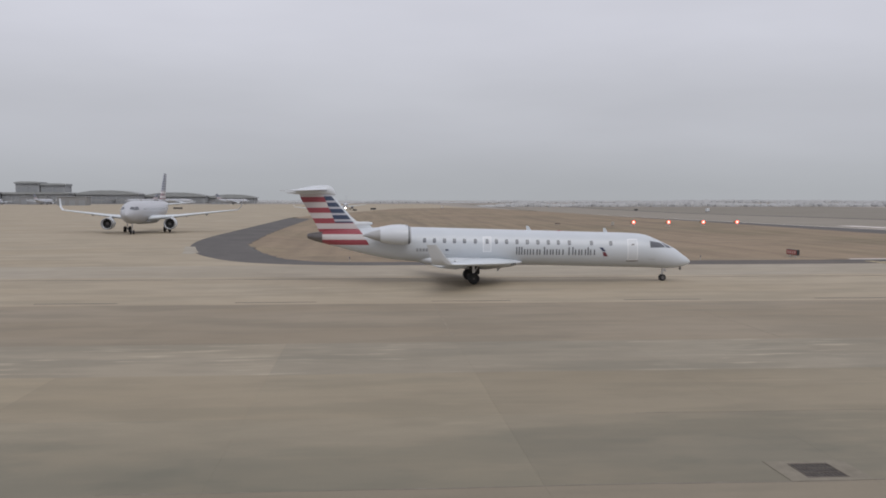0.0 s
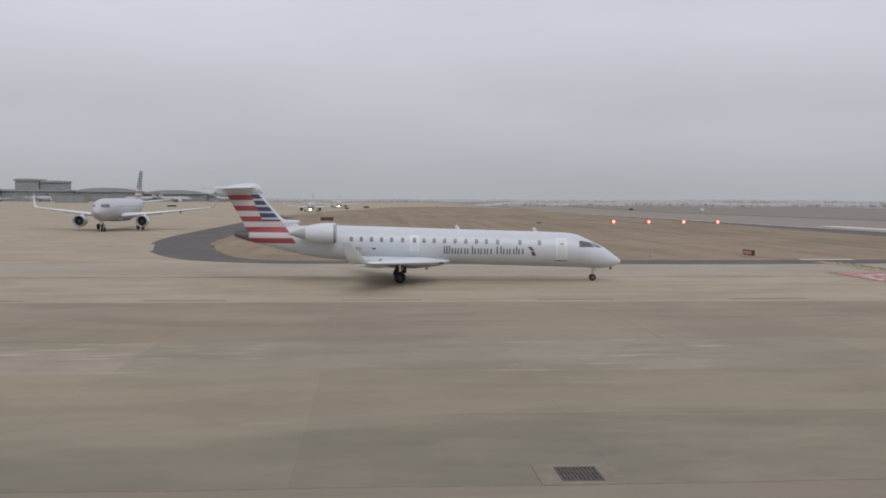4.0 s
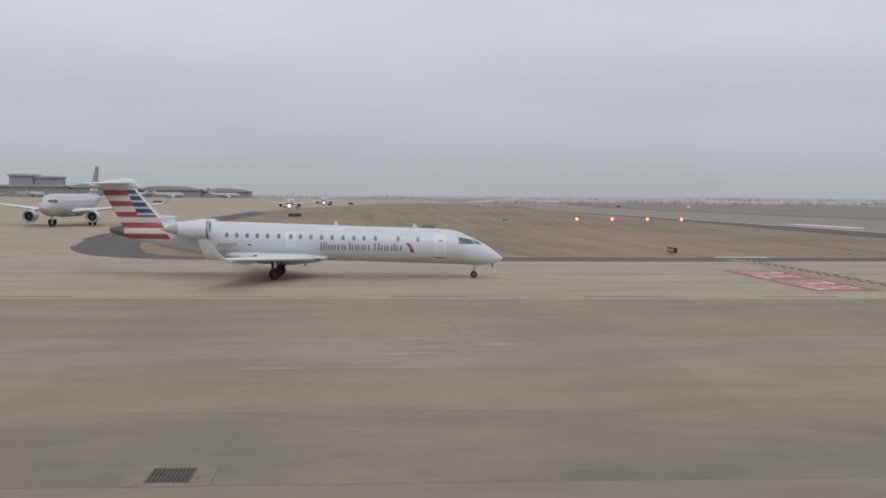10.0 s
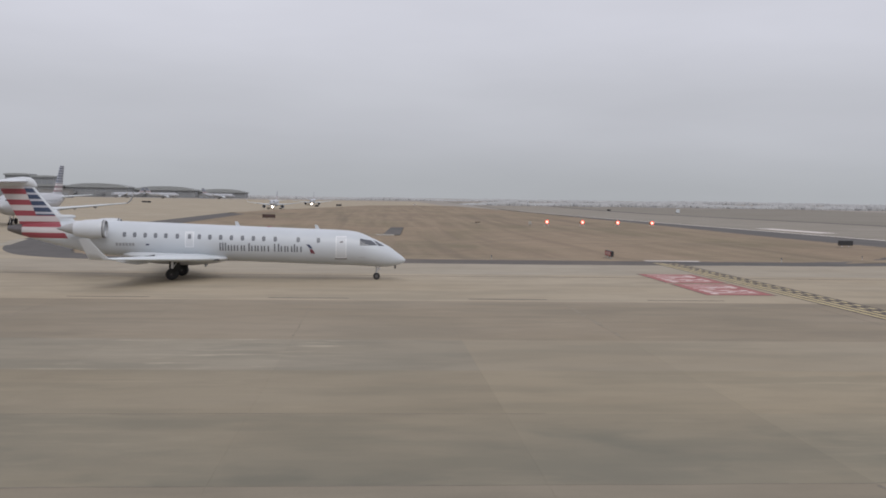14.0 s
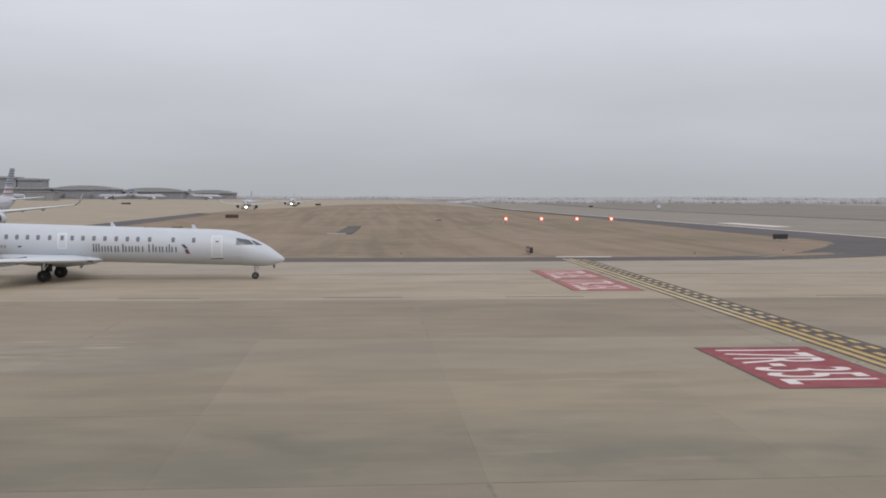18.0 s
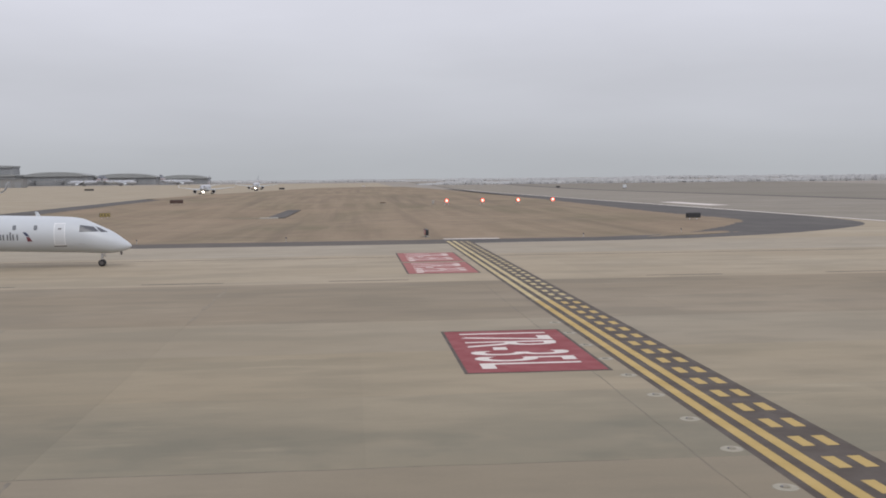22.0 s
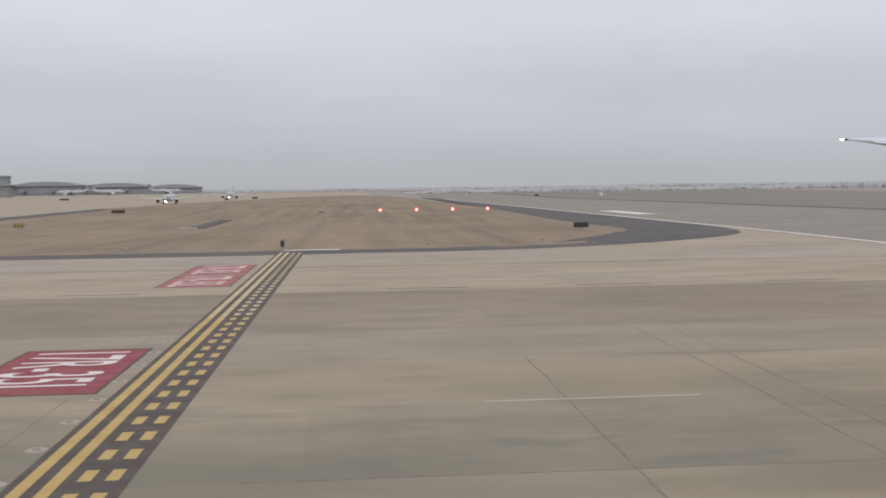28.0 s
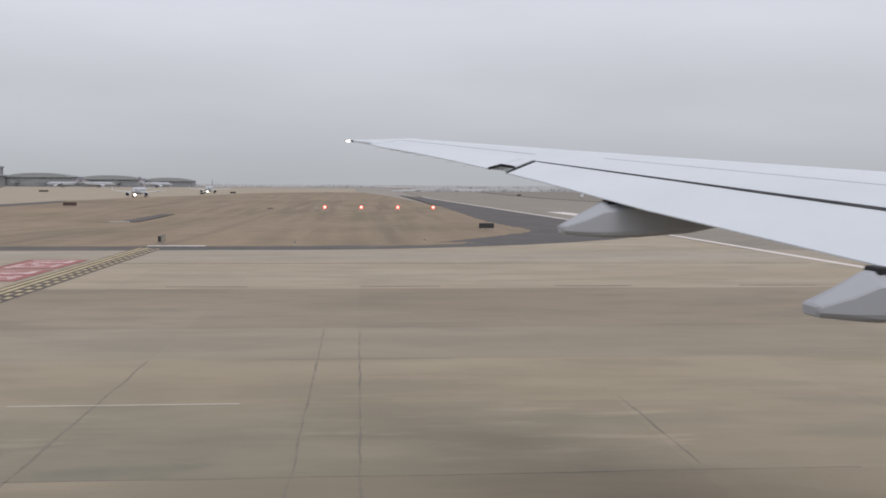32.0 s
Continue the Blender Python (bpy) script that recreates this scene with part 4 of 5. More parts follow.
        for word in ((0.50, 0.55, 0.40, 0.27, 0.14, 0.36, 0.38, 0.40), (0.40, 0.38, 0.40, 0.13, 0.40)):
            for i, wd in enumerate(word):
                h_ = 0.60 if i == 0 or wd < 0.15 else 0.43
                lo = 2.17 - (pen - 3.2) * 0.01
                stem = 0.11
                for a_ in ((pen,) if wd < 0.3 else (pen, pen + wd - stem) if wd < 0.5 else (pen, pen + wd / 2 - stem / 2, pen + wd - stem)):
                    part("name_bar", skin_patch(st, rect(a_, a_ + stem, lo, lo + h_), s, 0.006, 1, 3), TEXTGREY, t)
                pen += wd * 1.13 + 0.05
            pen += 0.26
        part("emblem_upper", skin_patch(st, [(9.95, 2.40), (10.20, 2.40), (9.92, 2.70), (9.66, 2.70)], s, 0.006, 2, 3), NAVY, t, "navy slanted emblem bar")
        part("emblem_lower", skin_patch(st, [(10.02, 2.02), (10.36, 2.0), (10.16, 2.34), (9.93, 2.34)], s, 0.006, 2, 3), DARKRED, t, "dark red slanted emblem bar")
        for i in range(6):
            x = -4.42 + i * 0.24
            part("registration_bar", skin_patch(st, rect(x, x + 0.17, 2.45, 2.68), s, 0.005, 1, 2), LETTERGREY, t)
        part("flag_bar", skin_patch(st, rect(-2.2, -1.95, 2.5, 2.62), s, 0.005, 1, 1), NAVY, t)
    # aerials and rain hood
    for x, z in ((4.6, 3.98), (10.65, 3.80)):
        part("blade_aerial", loft([upright_foil((x, 0, z), (x - 0.36, 0, z), 0.1, 6), upright_foil((x - 0.22, 0, z + 0.36), (x - 0.42, 0, z + 0.36), 0.1, 6)]), SKIN, t, smooth=60)
    part("low_aerial", loft([upright_foil((2.2, 0, 1.1), (1.9, 0, 1.1), 0.1, 6), upright_foil((2.05, 0, 0.85), (1.9, 0, 0.85), 0.1, 6)]), SKIN, t, smooth=60)
    part("beacon", tube([(7.0, 0, 3.9, 0.02, 0.02), (6.9, 0, 3.92, 0.1, 0.08), (6.7, 0, 3.93, 0.1, 0.08), (6.6, 0, 3.92, 0.02, 0.02)], 12), CRIMSON, t, smooth=60)
    return t


regional_jet()


def airliner(m, label, lit):
    """A single-aisle airliner, nose at its origin, forward along x."""
    t = thing("airliner", m, label, "aircraft", "airliners on the airfield")
    st = [(0, 3.55, 0.03, 0.03), (-0.25, 3.58, 0.42, 0.45), (-1.0, 3.66, 0.95, 1.0), (-2.2, 3.80, 1.45, 1.55), (-3.8, 3.93, 1.8, 1.92), (-5.6, 3.97, 1.95, 2.05), (-7.0, 3.98, 1.98, 2.07),
          (-24.0, 3.98, 1.98, 2.07), (-28.0, 4.2, 1.8, 1.85), (-32.0, 4.65, 1.25, 1.3), (-35.5, 5.05, 0.65, 0.75), (-37.4, 5.25, 0.2, 0.25)]
    st = smooth_stations(st, 4)
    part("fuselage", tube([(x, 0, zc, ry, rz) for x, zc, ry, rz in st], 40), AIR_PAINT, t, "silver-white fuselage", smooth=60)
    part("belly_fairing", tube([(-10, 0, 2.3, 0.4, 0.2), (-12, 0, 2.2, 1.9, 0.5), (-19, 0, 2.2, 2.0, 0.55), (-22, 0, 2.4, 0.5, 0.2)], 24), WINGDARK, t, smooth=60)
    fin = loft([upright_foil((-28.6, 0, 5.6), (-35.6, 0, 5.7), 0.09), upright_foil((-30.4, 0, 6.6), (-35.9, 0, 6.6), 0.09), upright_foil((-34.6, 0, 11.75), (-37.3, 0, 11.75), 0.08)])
    part("fin", fin, AIR_PAINT, t, "tall fin with red and navy bars muted by painted haze", smooth=60)
    for s in (-1, 1):
        part("tailplane", loft([foil((-31.6, s * 0.6, 5.2), (-35.6, s * 0.6, 5.2), 0.1), foil((-35.2, s * 6.2, 5.75), (-36.9, s * 6.2, 5.75), 0.09)]), WINGTOP, t, "grey-white tailplane", smooth=60)
        w = loft([foil((-11.2, s * 1.6, 2.75), (-19.0, s * 1.6, 2.55), 0.13), foil((-14.4, s * 6.4, 3.15), (-19.2, s * 6.4, 3.02), 0.12), foil((-20.3, s * 16.9, 4.25), (-22.1, s * 16.9, 4.2), 0.10)])
        wing = part("wing", w, WINGTOP, t, "light grey swept wing", smooth=60)
        sh = loft([upright_foil((-20.3, s * 16.88, 4.2), (-22.1, s * 16.88, 4.2), 0.09), upright_foil((-21.0, s * 17.5, 4.8), (-22.4, s * 17.5, 4.8), 0.08), upright_foil((-22.3, s * 17.95, 6.5), (-23.1, s * 17.95, 6.5), 0.07)])
        part("winglet", sh, SKIN, wing, "upturned white winglet", smooth=60)
        for q in (7.2, 11.0):
            part("flap_fairing", tube([(-17.6 - q * 0.12, s * q, 2.6 + q * 0.08, 0.08, 0.08), (-19.0 - q * 0.12, s * q, 2.5 + q * 0.08, 0.22, 0.28), (-21.0 - q * 0.12, s * q, 2.7 + q * 0.08, 0.03, 0.03)], 14), WINGDARK, wing, smooth=60)
        nacelle(t, -9.6, -12.9, -14.2, s * 5.75, 1.82, 1.12, SKIN, spool=0.72)
        part("pylon", loft([upright_foil((-10.6, s * 5.75, 2.7), (-15.6, s * 5.75, 2.7), 0.05), upright_foil((-13.0, s * 5.75, 3.2), (-17.0, s * 5.75, 3.1), 0.05)]), SKIN, t, smooth=60)
        gear_leg(t, -17.7, s * 3.8, 2.6, 0.58, 0.42, 0.46, "main_gear")
        part("windscreen", skin_patch(st, [(-1.85, 4.40), (-3.4, 4.45), (-3.5, 5.05), (-2.4, 5.0)], s, 0.01, 6, 4), GLASS_DARK, t, "dark cockpit side windows")
        part("windscreen_front", skin_patch(st, [(-1.1, 4.60), (-1.78, 4.40), (-2.32, 5.0), (-1.78, 5.02)], s, 0.01, 6, 4), GLASS_DARK, t, "dark cockpit windscreen")
        for i in range(26):
            x = -6.5 - i * 0.92
            part("cabin_window", skin_patch(st, rect(x - 0.12, x + 0.12, 4.35, 4.72), s, 0.01, 1, 1), GLASS_DARK, t)
    gear_leg(t, -5.05, 0, 2.1, 0.38, 0.22, 0.25, "nose_gear")
    if lit:
        # Glowing disc far larger than the lamp, its glare built into the size.
        part("landing_light", tube([(-4.86, 0, 1.6, 0.55, 0.6), (-4.8, 0, 1.6, 0.55, 0.6)], 16), LAMP_WHITE, t, "bright white landing light widened to imitate glare")
    else:
        part("taxi_light", tube([(-4.86, 0, 1.5, 0.12, 0.12), (-4.8, 0, 1.5, 0.12, 0.12)], 16), METAL, t)
    return t


near_liner = airliner(pose(-42.9, 184, 0, 0, 0, -90), "silver-white twin-engine airliner with upturned wingtips taxiing on the concrete", False)
lit_liner = airliner(pose(-20.4, 432, 0, 0, 0, -90), "white twin-engine jet with bright landing lights on the far pavement", True)
lit_liner.scale = (0.68, 0.68, 0.68)          # a regional-sized twin jet
copy_thing(lit_liner, pose(-13.5, 590, 0, 0, 0, -90))
for x, y, turn in ((-194, 1150, 0), (-272, 1165, 180), (-134, 1160, 0), (-352, 1170, 75), (-415, 1190, 100)):
    tagged(copy_thing(near_liner, pose(x, y, 0, 0, 0, turn)), "white airliner parked at the distant terminal", "aircraft", "parked airliners")


# ---- the wing of the aircraft that carries the camera ----
def own_aircraft():
    t = thing("widebody_airliner", pose(78, 14, 0), "white wide-body airliner with a long pale grey wing and flap-track fairings", "aircraft")
    def te0(y):
        return 72.8 + 0.444 * (26.8 - y), 3.66 + 0.1415 * y
    def te(y):
        """Trailing edge, lifted a little where the flap ends and the aileron begins."""
        return te0(y)[0], te0(y)[1] + 0.085 * max(0.0, 1 - ((y - 21.7) / 4.6) ** 2)
    def chord(y):
        return 1.8 + (27.5 - y) * 0.33
    def z_hinge(y):
        return te0(y)[1] + 0.07 + 0.03 * (27 - y)
    def z_crest(y):
        return 7.62 - 0.0888 * (27 - y)
    def top(y, u):
        """Height of the upper skin at share u of the chord from the trailing edge."""
        pts = ((0, te(y)[1]), (0.28, z_hinge(y)), (0.48, (z_hinge(y) + 2 * z_crest(y)) / 3 + 0.02), (0.65, z_crest(y)), (0.85, z_crest(y) - 0.04), (0.96, z_crest(y) - 0.16), (1.0, z_crest(y) - 0.32))
        for (a, za), (c, zc) in zip(pts, pts[1:]):
            if a <= u <= c:
                return za + (zc - za) * (u - a) / (c - a)
        return pts[-1][1]
    def low(y, u):
        c = chord(y)
        a, e = te(y)[1] - 0.02, z_crest(y) - 0.32
        return a + (e - a) * u - 0.07 * c * 4 * u * (1 - u) * (0.5 + 0.5 * u)
    def skin(y, u, dz=0.0):
        return (te(y)[0] + chord(y) * u - 78, y - 14, top(y, u) + dz)
    def sect(y, u0, u1, n=10, slant=0.0):
        """A closed section; slant carries it outboard towards the hinge."""
        us = [u0 + (u1 - u0) * i / n for i in range(n + 1)]
        ys = [y + slant * u / 0.28 for u in us]
        up = [skin(q, u) for q, u in zip(ys, us)]
        dn = [(p[0], p[1], min(low(q, u), p[2] - 0.015)) for p, q, u in zip(up, ys, us)]
        return up + dn[::-1]
    def panel(y0, y1, u0, u1, n=8, m=10, slant0=0.0, slant1=0.0):
        return loft([sect(y0 + (y1 - y0) * i / m, u0, u1, n, slant0 + (slant1 - slant0) * i / m) for i in range(m + 1)])
    def ribbon(points, wide, high):
        """A thin dark strip along the skin."""
        return loft([[(x, y, z + high), (x, y + wide, z + high), (x, y + wide, z - high), (x, y, z - high)] for x, y, z in points])
    part("wing_box", panel(-0.9, 22.2, 0.285, 1.0, 14, 16), WINGTOP, t, "pale grey upper wing skin", smooth=35)
    part("outer_wing_box", panel(22.2, 26.9, 0.41, 1.0, 12, 8), WINGTOP, t, "pale grey outer wing skin", smooth=35)
    part("wing_tip", loft([sect(26.9, 0.0, 1.0, 12), [(x + 0.15, y, z) for x, y, z in sect(27.25, 0.05, 0.95, 12)], [(72.1 + 1.1 * (i / 25 if i < 13 else (25 - i) / 25) * 2 - 78, 27.75 - 14, 7.60 + (0.02 if i < 13 else -0.02)) for i in range(26)]]), WINGTOP, t, "tapered wing tip", smooth=40)
    lamp_ = part("tip_lamp_body", bbox(-5.76, -5.40, 13.60, 13.72, 7.545, 7.60, 0.015), GAP, t, "dark tip lamp body")
    part("tip_light", bbox(-5.85, -5.76, 13.62, 13.71, 7.55, 7.595, 0.015), LAMP_TIP, lamp_, "small lit white tip light")
    part("outboard_aileron", panel(21.5, 26.85, 0.0, 0.398, 8, 8, 0.50, 0.0), WINGTOP, t, "pale grey aileron", smooth=35)
    part("fixed_trailing_edge", panel(20.92, 21.48, 0.11, 0.284, 5, 2, 0.75, 0.50), WINGTOP, t, "short fixed panel between flap and aileron", smooth=35)
    part("flap_outboard", panel(9.0, 20.75, 0.0, 0.262, 6, 12, 0.0, 0.75), WINGTOP, t, "pale grey flap", smooth=35)
    part("flap_inboard", panel(-0.9, 8.96, 0.0, 0.262, 6, 6), WINGTOP, t, "pale grey inner flap", smooth=35)
    part("spoiler_gap", loft([[(te(y)[0] + chord(y) * u - 78, y - 14, top(y, 0.275) + dz) for u, dz in ((0.260, -0.02), (0.288, 0.008), (0.288, -0.12), (0.260, -0.12))] for y in (-0.8, 3.0, 9.0, 15.0, 18.0, 21.45)]), GAP, t, "dark slot in front of the flap")
    part("aileron_gap", loft([[skin(y, 0.398, 0.004), skin(y, 0.411, 0.004), skin(y, 0.411, -0.08), skin(y, 0.398, -0.08)] for y in (22.2, 24.5, 26.85)]), WINGDARK, t, "thin grey hinge line")
    part("aileron_end_gap", ribbon([skin(21.44 + 0.50 * u / 0.28, u, 0.0) for u in (0.0, 0.03, 0.06, 0.10)], 0.05, 0.028), GAP, t, "dark gap at the inner end of the aileron")
    part("trailing_gap", ribbon([skin(21.62, 0.10, -0.005), skin(21.42, 0.105, -0.005), skin(21.22, 0.11, -0.01)], 0.04, 0.028), GAP, t)
    part("flap_end_gap", ribbon([skin(20.80 + 0.75 * u / 0.28, u, 0.0) for u in (0.0, 0.04, 0.10, 0.16, 0.22, 0.275)], 0.06, 0.022), GAP, t, "dark gap at the outer end of the flap")
    part("skin_seam", loft([[skin(y, 0.46, 0.003), skin(y, 0.463, 0.003), skin(y, 0.463, -0.01), skin(y, 0.46, -0.01)] for y in [4.0 + 16.6 * i / 8 for i in range(9)]]), WINGDARK, t, "fine seam along the spoilers")
    part("rib_seam", loft([[(te(11.5)[0] + chord(11.5) * u - 78, 11.5 - 14 + d, top(11.5, u) + dz) for d, dz in ((0.0, 0.003), (0.01, 0.003), (0.01, -0.01), (0.0, -0.01))] for u in (0.3, 0.36, 0.42, 0.46)]), WINGDARK, t)
    for i in range(7):
        y = 22.0 + i * 0.68
        part("static_wick", rod((te(y)[0] - 78, y - 14, te(y)[1] - 0.01), (te(y)[0] - 78.26, y - 14, te(y)[1] - 0.03), 0.006, 0.003, 6), WINGDARK, t)
    # flap-track fairings: long boat-shaped bodies with a roof-like top and flat sides
    def canoe(y, xa):
        zt = te0(y)[1]
        rows = []
        for dx, lo_, hi_, w, fall in ((0.0, -0.61, -0.50, 0.20, 0.015), (0.03, -0.63, -0.46, 0.26, 0.03), (0.40, -0.66, -0.25, 0.38, 0.11), (0.72, -0.68, -0.07, 0.43, 0.15), (1.3, -0.67, 0.0, 0.44, 0.15), (2.2, -0.60, 0.06, 0.40, 0.14), (3.2, -0.42, 0.06, 0.30, 0.11), (4.6, -0.15, 0.05, 0.08, 0.06)):
            lo_, hi_ = zt + lo_, zt + hi_
            sh = hi_ - fall
            half = [(0.80, lo_), (0.95, lo_ + 0.05), (1.0, lo_ + 0.12 * (sh - lo_) + 0.05), (1.0, sh - 0.02), (0.94, sh + 0.01), (0.22, hi_)]
            rows.append([(xa + dx - 78, y - 14 + w * a, z) for a, z in half] + [(xa + dx - 78, y - 14 - w * a, z) for a, z in half[::-1]])
        f = part("flap_track_fairing", loft(rows), FAIRING, t, "boat-shaped fairing under the flap, its grey darkened for shade", smooth=14)
        part("fairing_gap", bbox(xa + 0.80 - 78, xa + 1.35 - 78, y - 14 - 0.20, y - 14 + 0.20, zt - 0.12, zt - 0.005, 0.02), GAP, f, "dark gap between fairing and flap")
    canoe(18.0, 76.02)
    canoe(12.6, 78.15)
    canoe(6.6, 80.75)
    # body and wheels that carry the wing
    cy, cz = -3.75 - 14, 5.4
    body = [(37.0, cy, 4.6, 0.1, 0.1), (36.2, cy, 4.65, 0.9, 0.95), (34.0, cy, 4.9, 2.0, 2.1), (30.5, cy, 5.25, 2.85, 2.85), (27.0, cy, cz, 3.1, 3.1), (0.0, cy, cz, 3.1, 3.1), (-9.0, cy, cz, 3.1, 3.1), (-17.0, cy, 6.1, 2.4, 2.35), (-24.0, cy, 7.0, 1.1, 1.2), (-26.7, cy, 7.4, 0.15, 0.7)]
    part("fuselage", tube(body, 40), SKIN, t, "white rounded fuselage", smooth=60)
    part("belly_fairing", tube([(21.0, cy, 3.2, 0.5, 0.4), (17.5, cy, 3.0, 3.0, 1.0), (6.0, cy, 3.0, 3.1, 1.0), (2.5, cy, 3.2, 0.5, 0.4)], 28), SKIN, t, smooth=60)
    for q in (cy - 5.4, cy + 5.4):
        leg = part("main_gear", rod((8.5, q, 3.9), (8.5, q, 0.67), 0.24, 0.2, 16), METAL, t, "steel landing gear leg")
        part("bogie_beam", bbox(7.0, 10.0, q - 0.14, q + 0.14, 0.55, 0.8, 0.05), DARKMETAL, leg)
        for x in (7.05, 8.5, 9.95):
            for d in (-0.7, 0.7):
                part("tyre", wheel_bm(x, q + d, 0.67, 0.67, 0.5), RUBBER, leg, "black rubber tyre", smooth=50)
                part("rim", rim_bm(x, q + d, 0.67, 0.36, 0.36), METAL, leg, smooth=40)
            part("axle", rod((x, q - 0.8, 0.67), (x, q + 0.8, 0.67), 0.1), DARKMETAL, leg)
    gear_leg(t, 31.0, cy, 3.0, 0.54, 0.4, 0.42, "nose_gear")
    return t


# Darker than the wing paint: the shade under the wing is in this colour.
FAIRING = paint("fairing_shaded_grey_paint", (0.375, 0.385, 0.405), 0.42, wear=0.12, grain=0.7)
LAMP_TIP = lamp_material("tip_light_glow", (1.0, 0.95, 0.9), 3.0)
own_aircraft()


# ---- signs, lights and structures on the infield ----
def guidance_sign(x, y, turn, length, height, face, label, thick=0.35, bars=4):
    t = thing("taxiway_sign", pose(x, y, lie(x, y), 0, 0, turn), label, "sign", "taxiway signs")
    n = max(2, round(length / 1.2))
    for i in range(n):
        px = -length / 2 + (i + 0.5) * length / n
        part("leg", bbox(px - 0.05, px + 0.05, -0.05, 0.05, 0.0, 0.3), METAL, t)
    part("cabinet", bbox(-length / 2, length / 2, -thick / 2, thick / 2, 0.24, height, 0.03), SIGNBROWN if face is SIGNBROWN else SIGNBLACK, t, "dark metal sign cabinet")
    part("face", bbox(-length / 2 + 0.06, length / 2 - 0.06, -thick / 2 - 0.012, -thick / 2, 0.30, height - 0.06), face, t)
    if face is SIGNRED:
        part("back_panel", bbox(-length / 2 + 0.06, length / 2 - 0.06, thick / 2, thick / 2 + 0.012, 0.28, height - 0.04), COLLAR, t, "pale grey back panel")
    for i in range(bars):
        px = -length / 2 + length * (i + 0.75) / (bars + 0.5)
        part("legend_bar", bbox(px - 0.1, px + 0.1, -thick / 2 - 0.02, -thick / 2 - 0.012, 0.42, height - 0.18), WHITEP if face is SIGNRED else SIGNBLACK, t)
    part("footing", bbox(-length / 2 - 0.15, length / 2 + 0.15, -0.4, 0.4, -0.03, 0.02), PALE, t)
    return t


guidance_sign(50.3, 117.8, -90, 3.0, 0.88, SIGNRED, "red runway holding sign in a black cabinet on the grass")
guidance_sign(90.4, 142.3, 180, 2.1, 0.95, SIGNBLACK, "black back of a taxiway sign on the grass", bars=0)
guidance_sign(-6.9, 289.5, 180, 3.6, 1.2, SIGNBROWN, "dark red-brown back of a wide taxiway sign on the grass", bars=0)
guidance_sign(-5.7, 201.5, 20, 2.0, 1.0, SIGNYEL, "yellow and black taxiway direction sign on the grass", bars=3)
guidance_sign(-116, 632, 0, 5.5, 1.2, SIGNBLACK, "distant dark taxiway sign on the far pavement", bars=0)
guidance_sign(-7.3, 532, 0, 2.0, 1.0, SIGNBLACK, "distant small dark taxiway sign", bars=0)
guidance_sign(2.5, 580, 0, 3.0, 1.2, SIGNBLACK, "distant dark taxiway sign", bars=0)
guidance_sign(49.6, 690, 0, 2.0, 1.2, WHITEP, "distant pale sign board on the grass", bars=0)
guidance_sign(179.5, 676, 0, 2.6, 1.2, SIGNBLACK, "distant dark runway sign beside the far shoulder", bars=0)
guidance_sign(49.8, 267, 0, 1.3, 0.45, SIGNBROWN, "small dark sign low in the grass", bars=0)


def service_van(x, y, turn):
    t = thing("service_van", pose(x, y, lie(x, y), 0, 0, turn), "small white service van on the grass beyond the runway", "vehicle")
    side = [(-2.3, 0.45), (2.2, 0.45), (2.3, 1.1), (1.5, 1.35), (0.9, 2.2), (-2.2, 2.3), (-2.3, 2.1)]
    b_ = bmesh.new()
    loft([[(px, -0.92, pz) for px, pz in side], [(px, 0.92, pz) for px, pz in side]], bm=b_)
    part("body", b_, SKIN, t)
    part("windscreen", loft([[(1.53, -0.8, 1.38), (1.53, 0.8, 1.38), (1.5, 0.8, 1.36), (1.5, -0.8, 1.36)], [(1.0, -0.75, 2.1), (1.0, 0.75, 2.1), (0.94, 0.75, 2.1), (0.94, -0.75, 2.1)]]), GLASS_DARK, t, "dark windscreen")
    for s in (-1, 1):
        part("side_window", bbox(0.1, 0.95, s * 0.93 - 0.012, s * 0.93 + 0.012, 1.4, 2.0), GLASS_DARK, t)
        for px in (-1.5, 1.45):
            part("wheel", wheel_bm(px, s * 0.82, 0.34, 0.34, 0.22, 16), RUBBER, t)
    return t


service_van(210, 621, 80)


def papi(x, y):
    t = thing("approach_path_light", pose(x, y, lie(x, y)), "glowing red approach path indicator light box on short legs", "light", "row of approach path lights")
    up = 0.68 - 0.62 - lie(x, y)
    part("housing", bbox(-0.55, 0.55, -0.5, 0.7, up + 0.34, up + 0.84, 0.06, 2), SIGNYEL2, t, "weathered orange light housing")
    for s in (-0.42, 0.42):
        for q in (-0.35, 0.55):
            part("leg", rod((s, q, -0.02), (s, q, up + 0.36), 0.035), METAL, t)
    # Lens disc made oversized and red so that it imitates the lamp's halo.
    b_ = bmesh.new()
    bmesh.ops.create_cone(b_, cap_ends=True, segments=24, radius1=0.44, radius2=0.44, depth=0.02, matrix=Matrix.Translation((0, -0.53, up + 0.62)) @ pose(0, 0, 0, 90, 0, 0))
    rim_ = part("red_lens", b_, LAMP_RED, t, "glowing red lens widened to imitate its halo")
    b_ = bmesh.new()
    bmesh.ops.create_cone(b_, cap_ends=True, segments=20, radius1=0.27, radius2=0.27, depth=0.02, matrix=Matrix.Translation((0, -0.55, up + 0.62)) @ pose(0, 0, 0, 90, 0, 0))
    part("bright_core", b_, LAMP_CORE, rim_, "bright lamp core")
    part("pad", bbox(-0.9, 0.9, -0.9, 1.0, -0.03, 0.012), PALE, t)
    return t


SIGNYEL2 = paint("housing_orange", (0.38, 0.22, 0.10), 0.6)
for x in (64.5, 73.2, 81.9, 90.4):
    papi(x, 245.5)

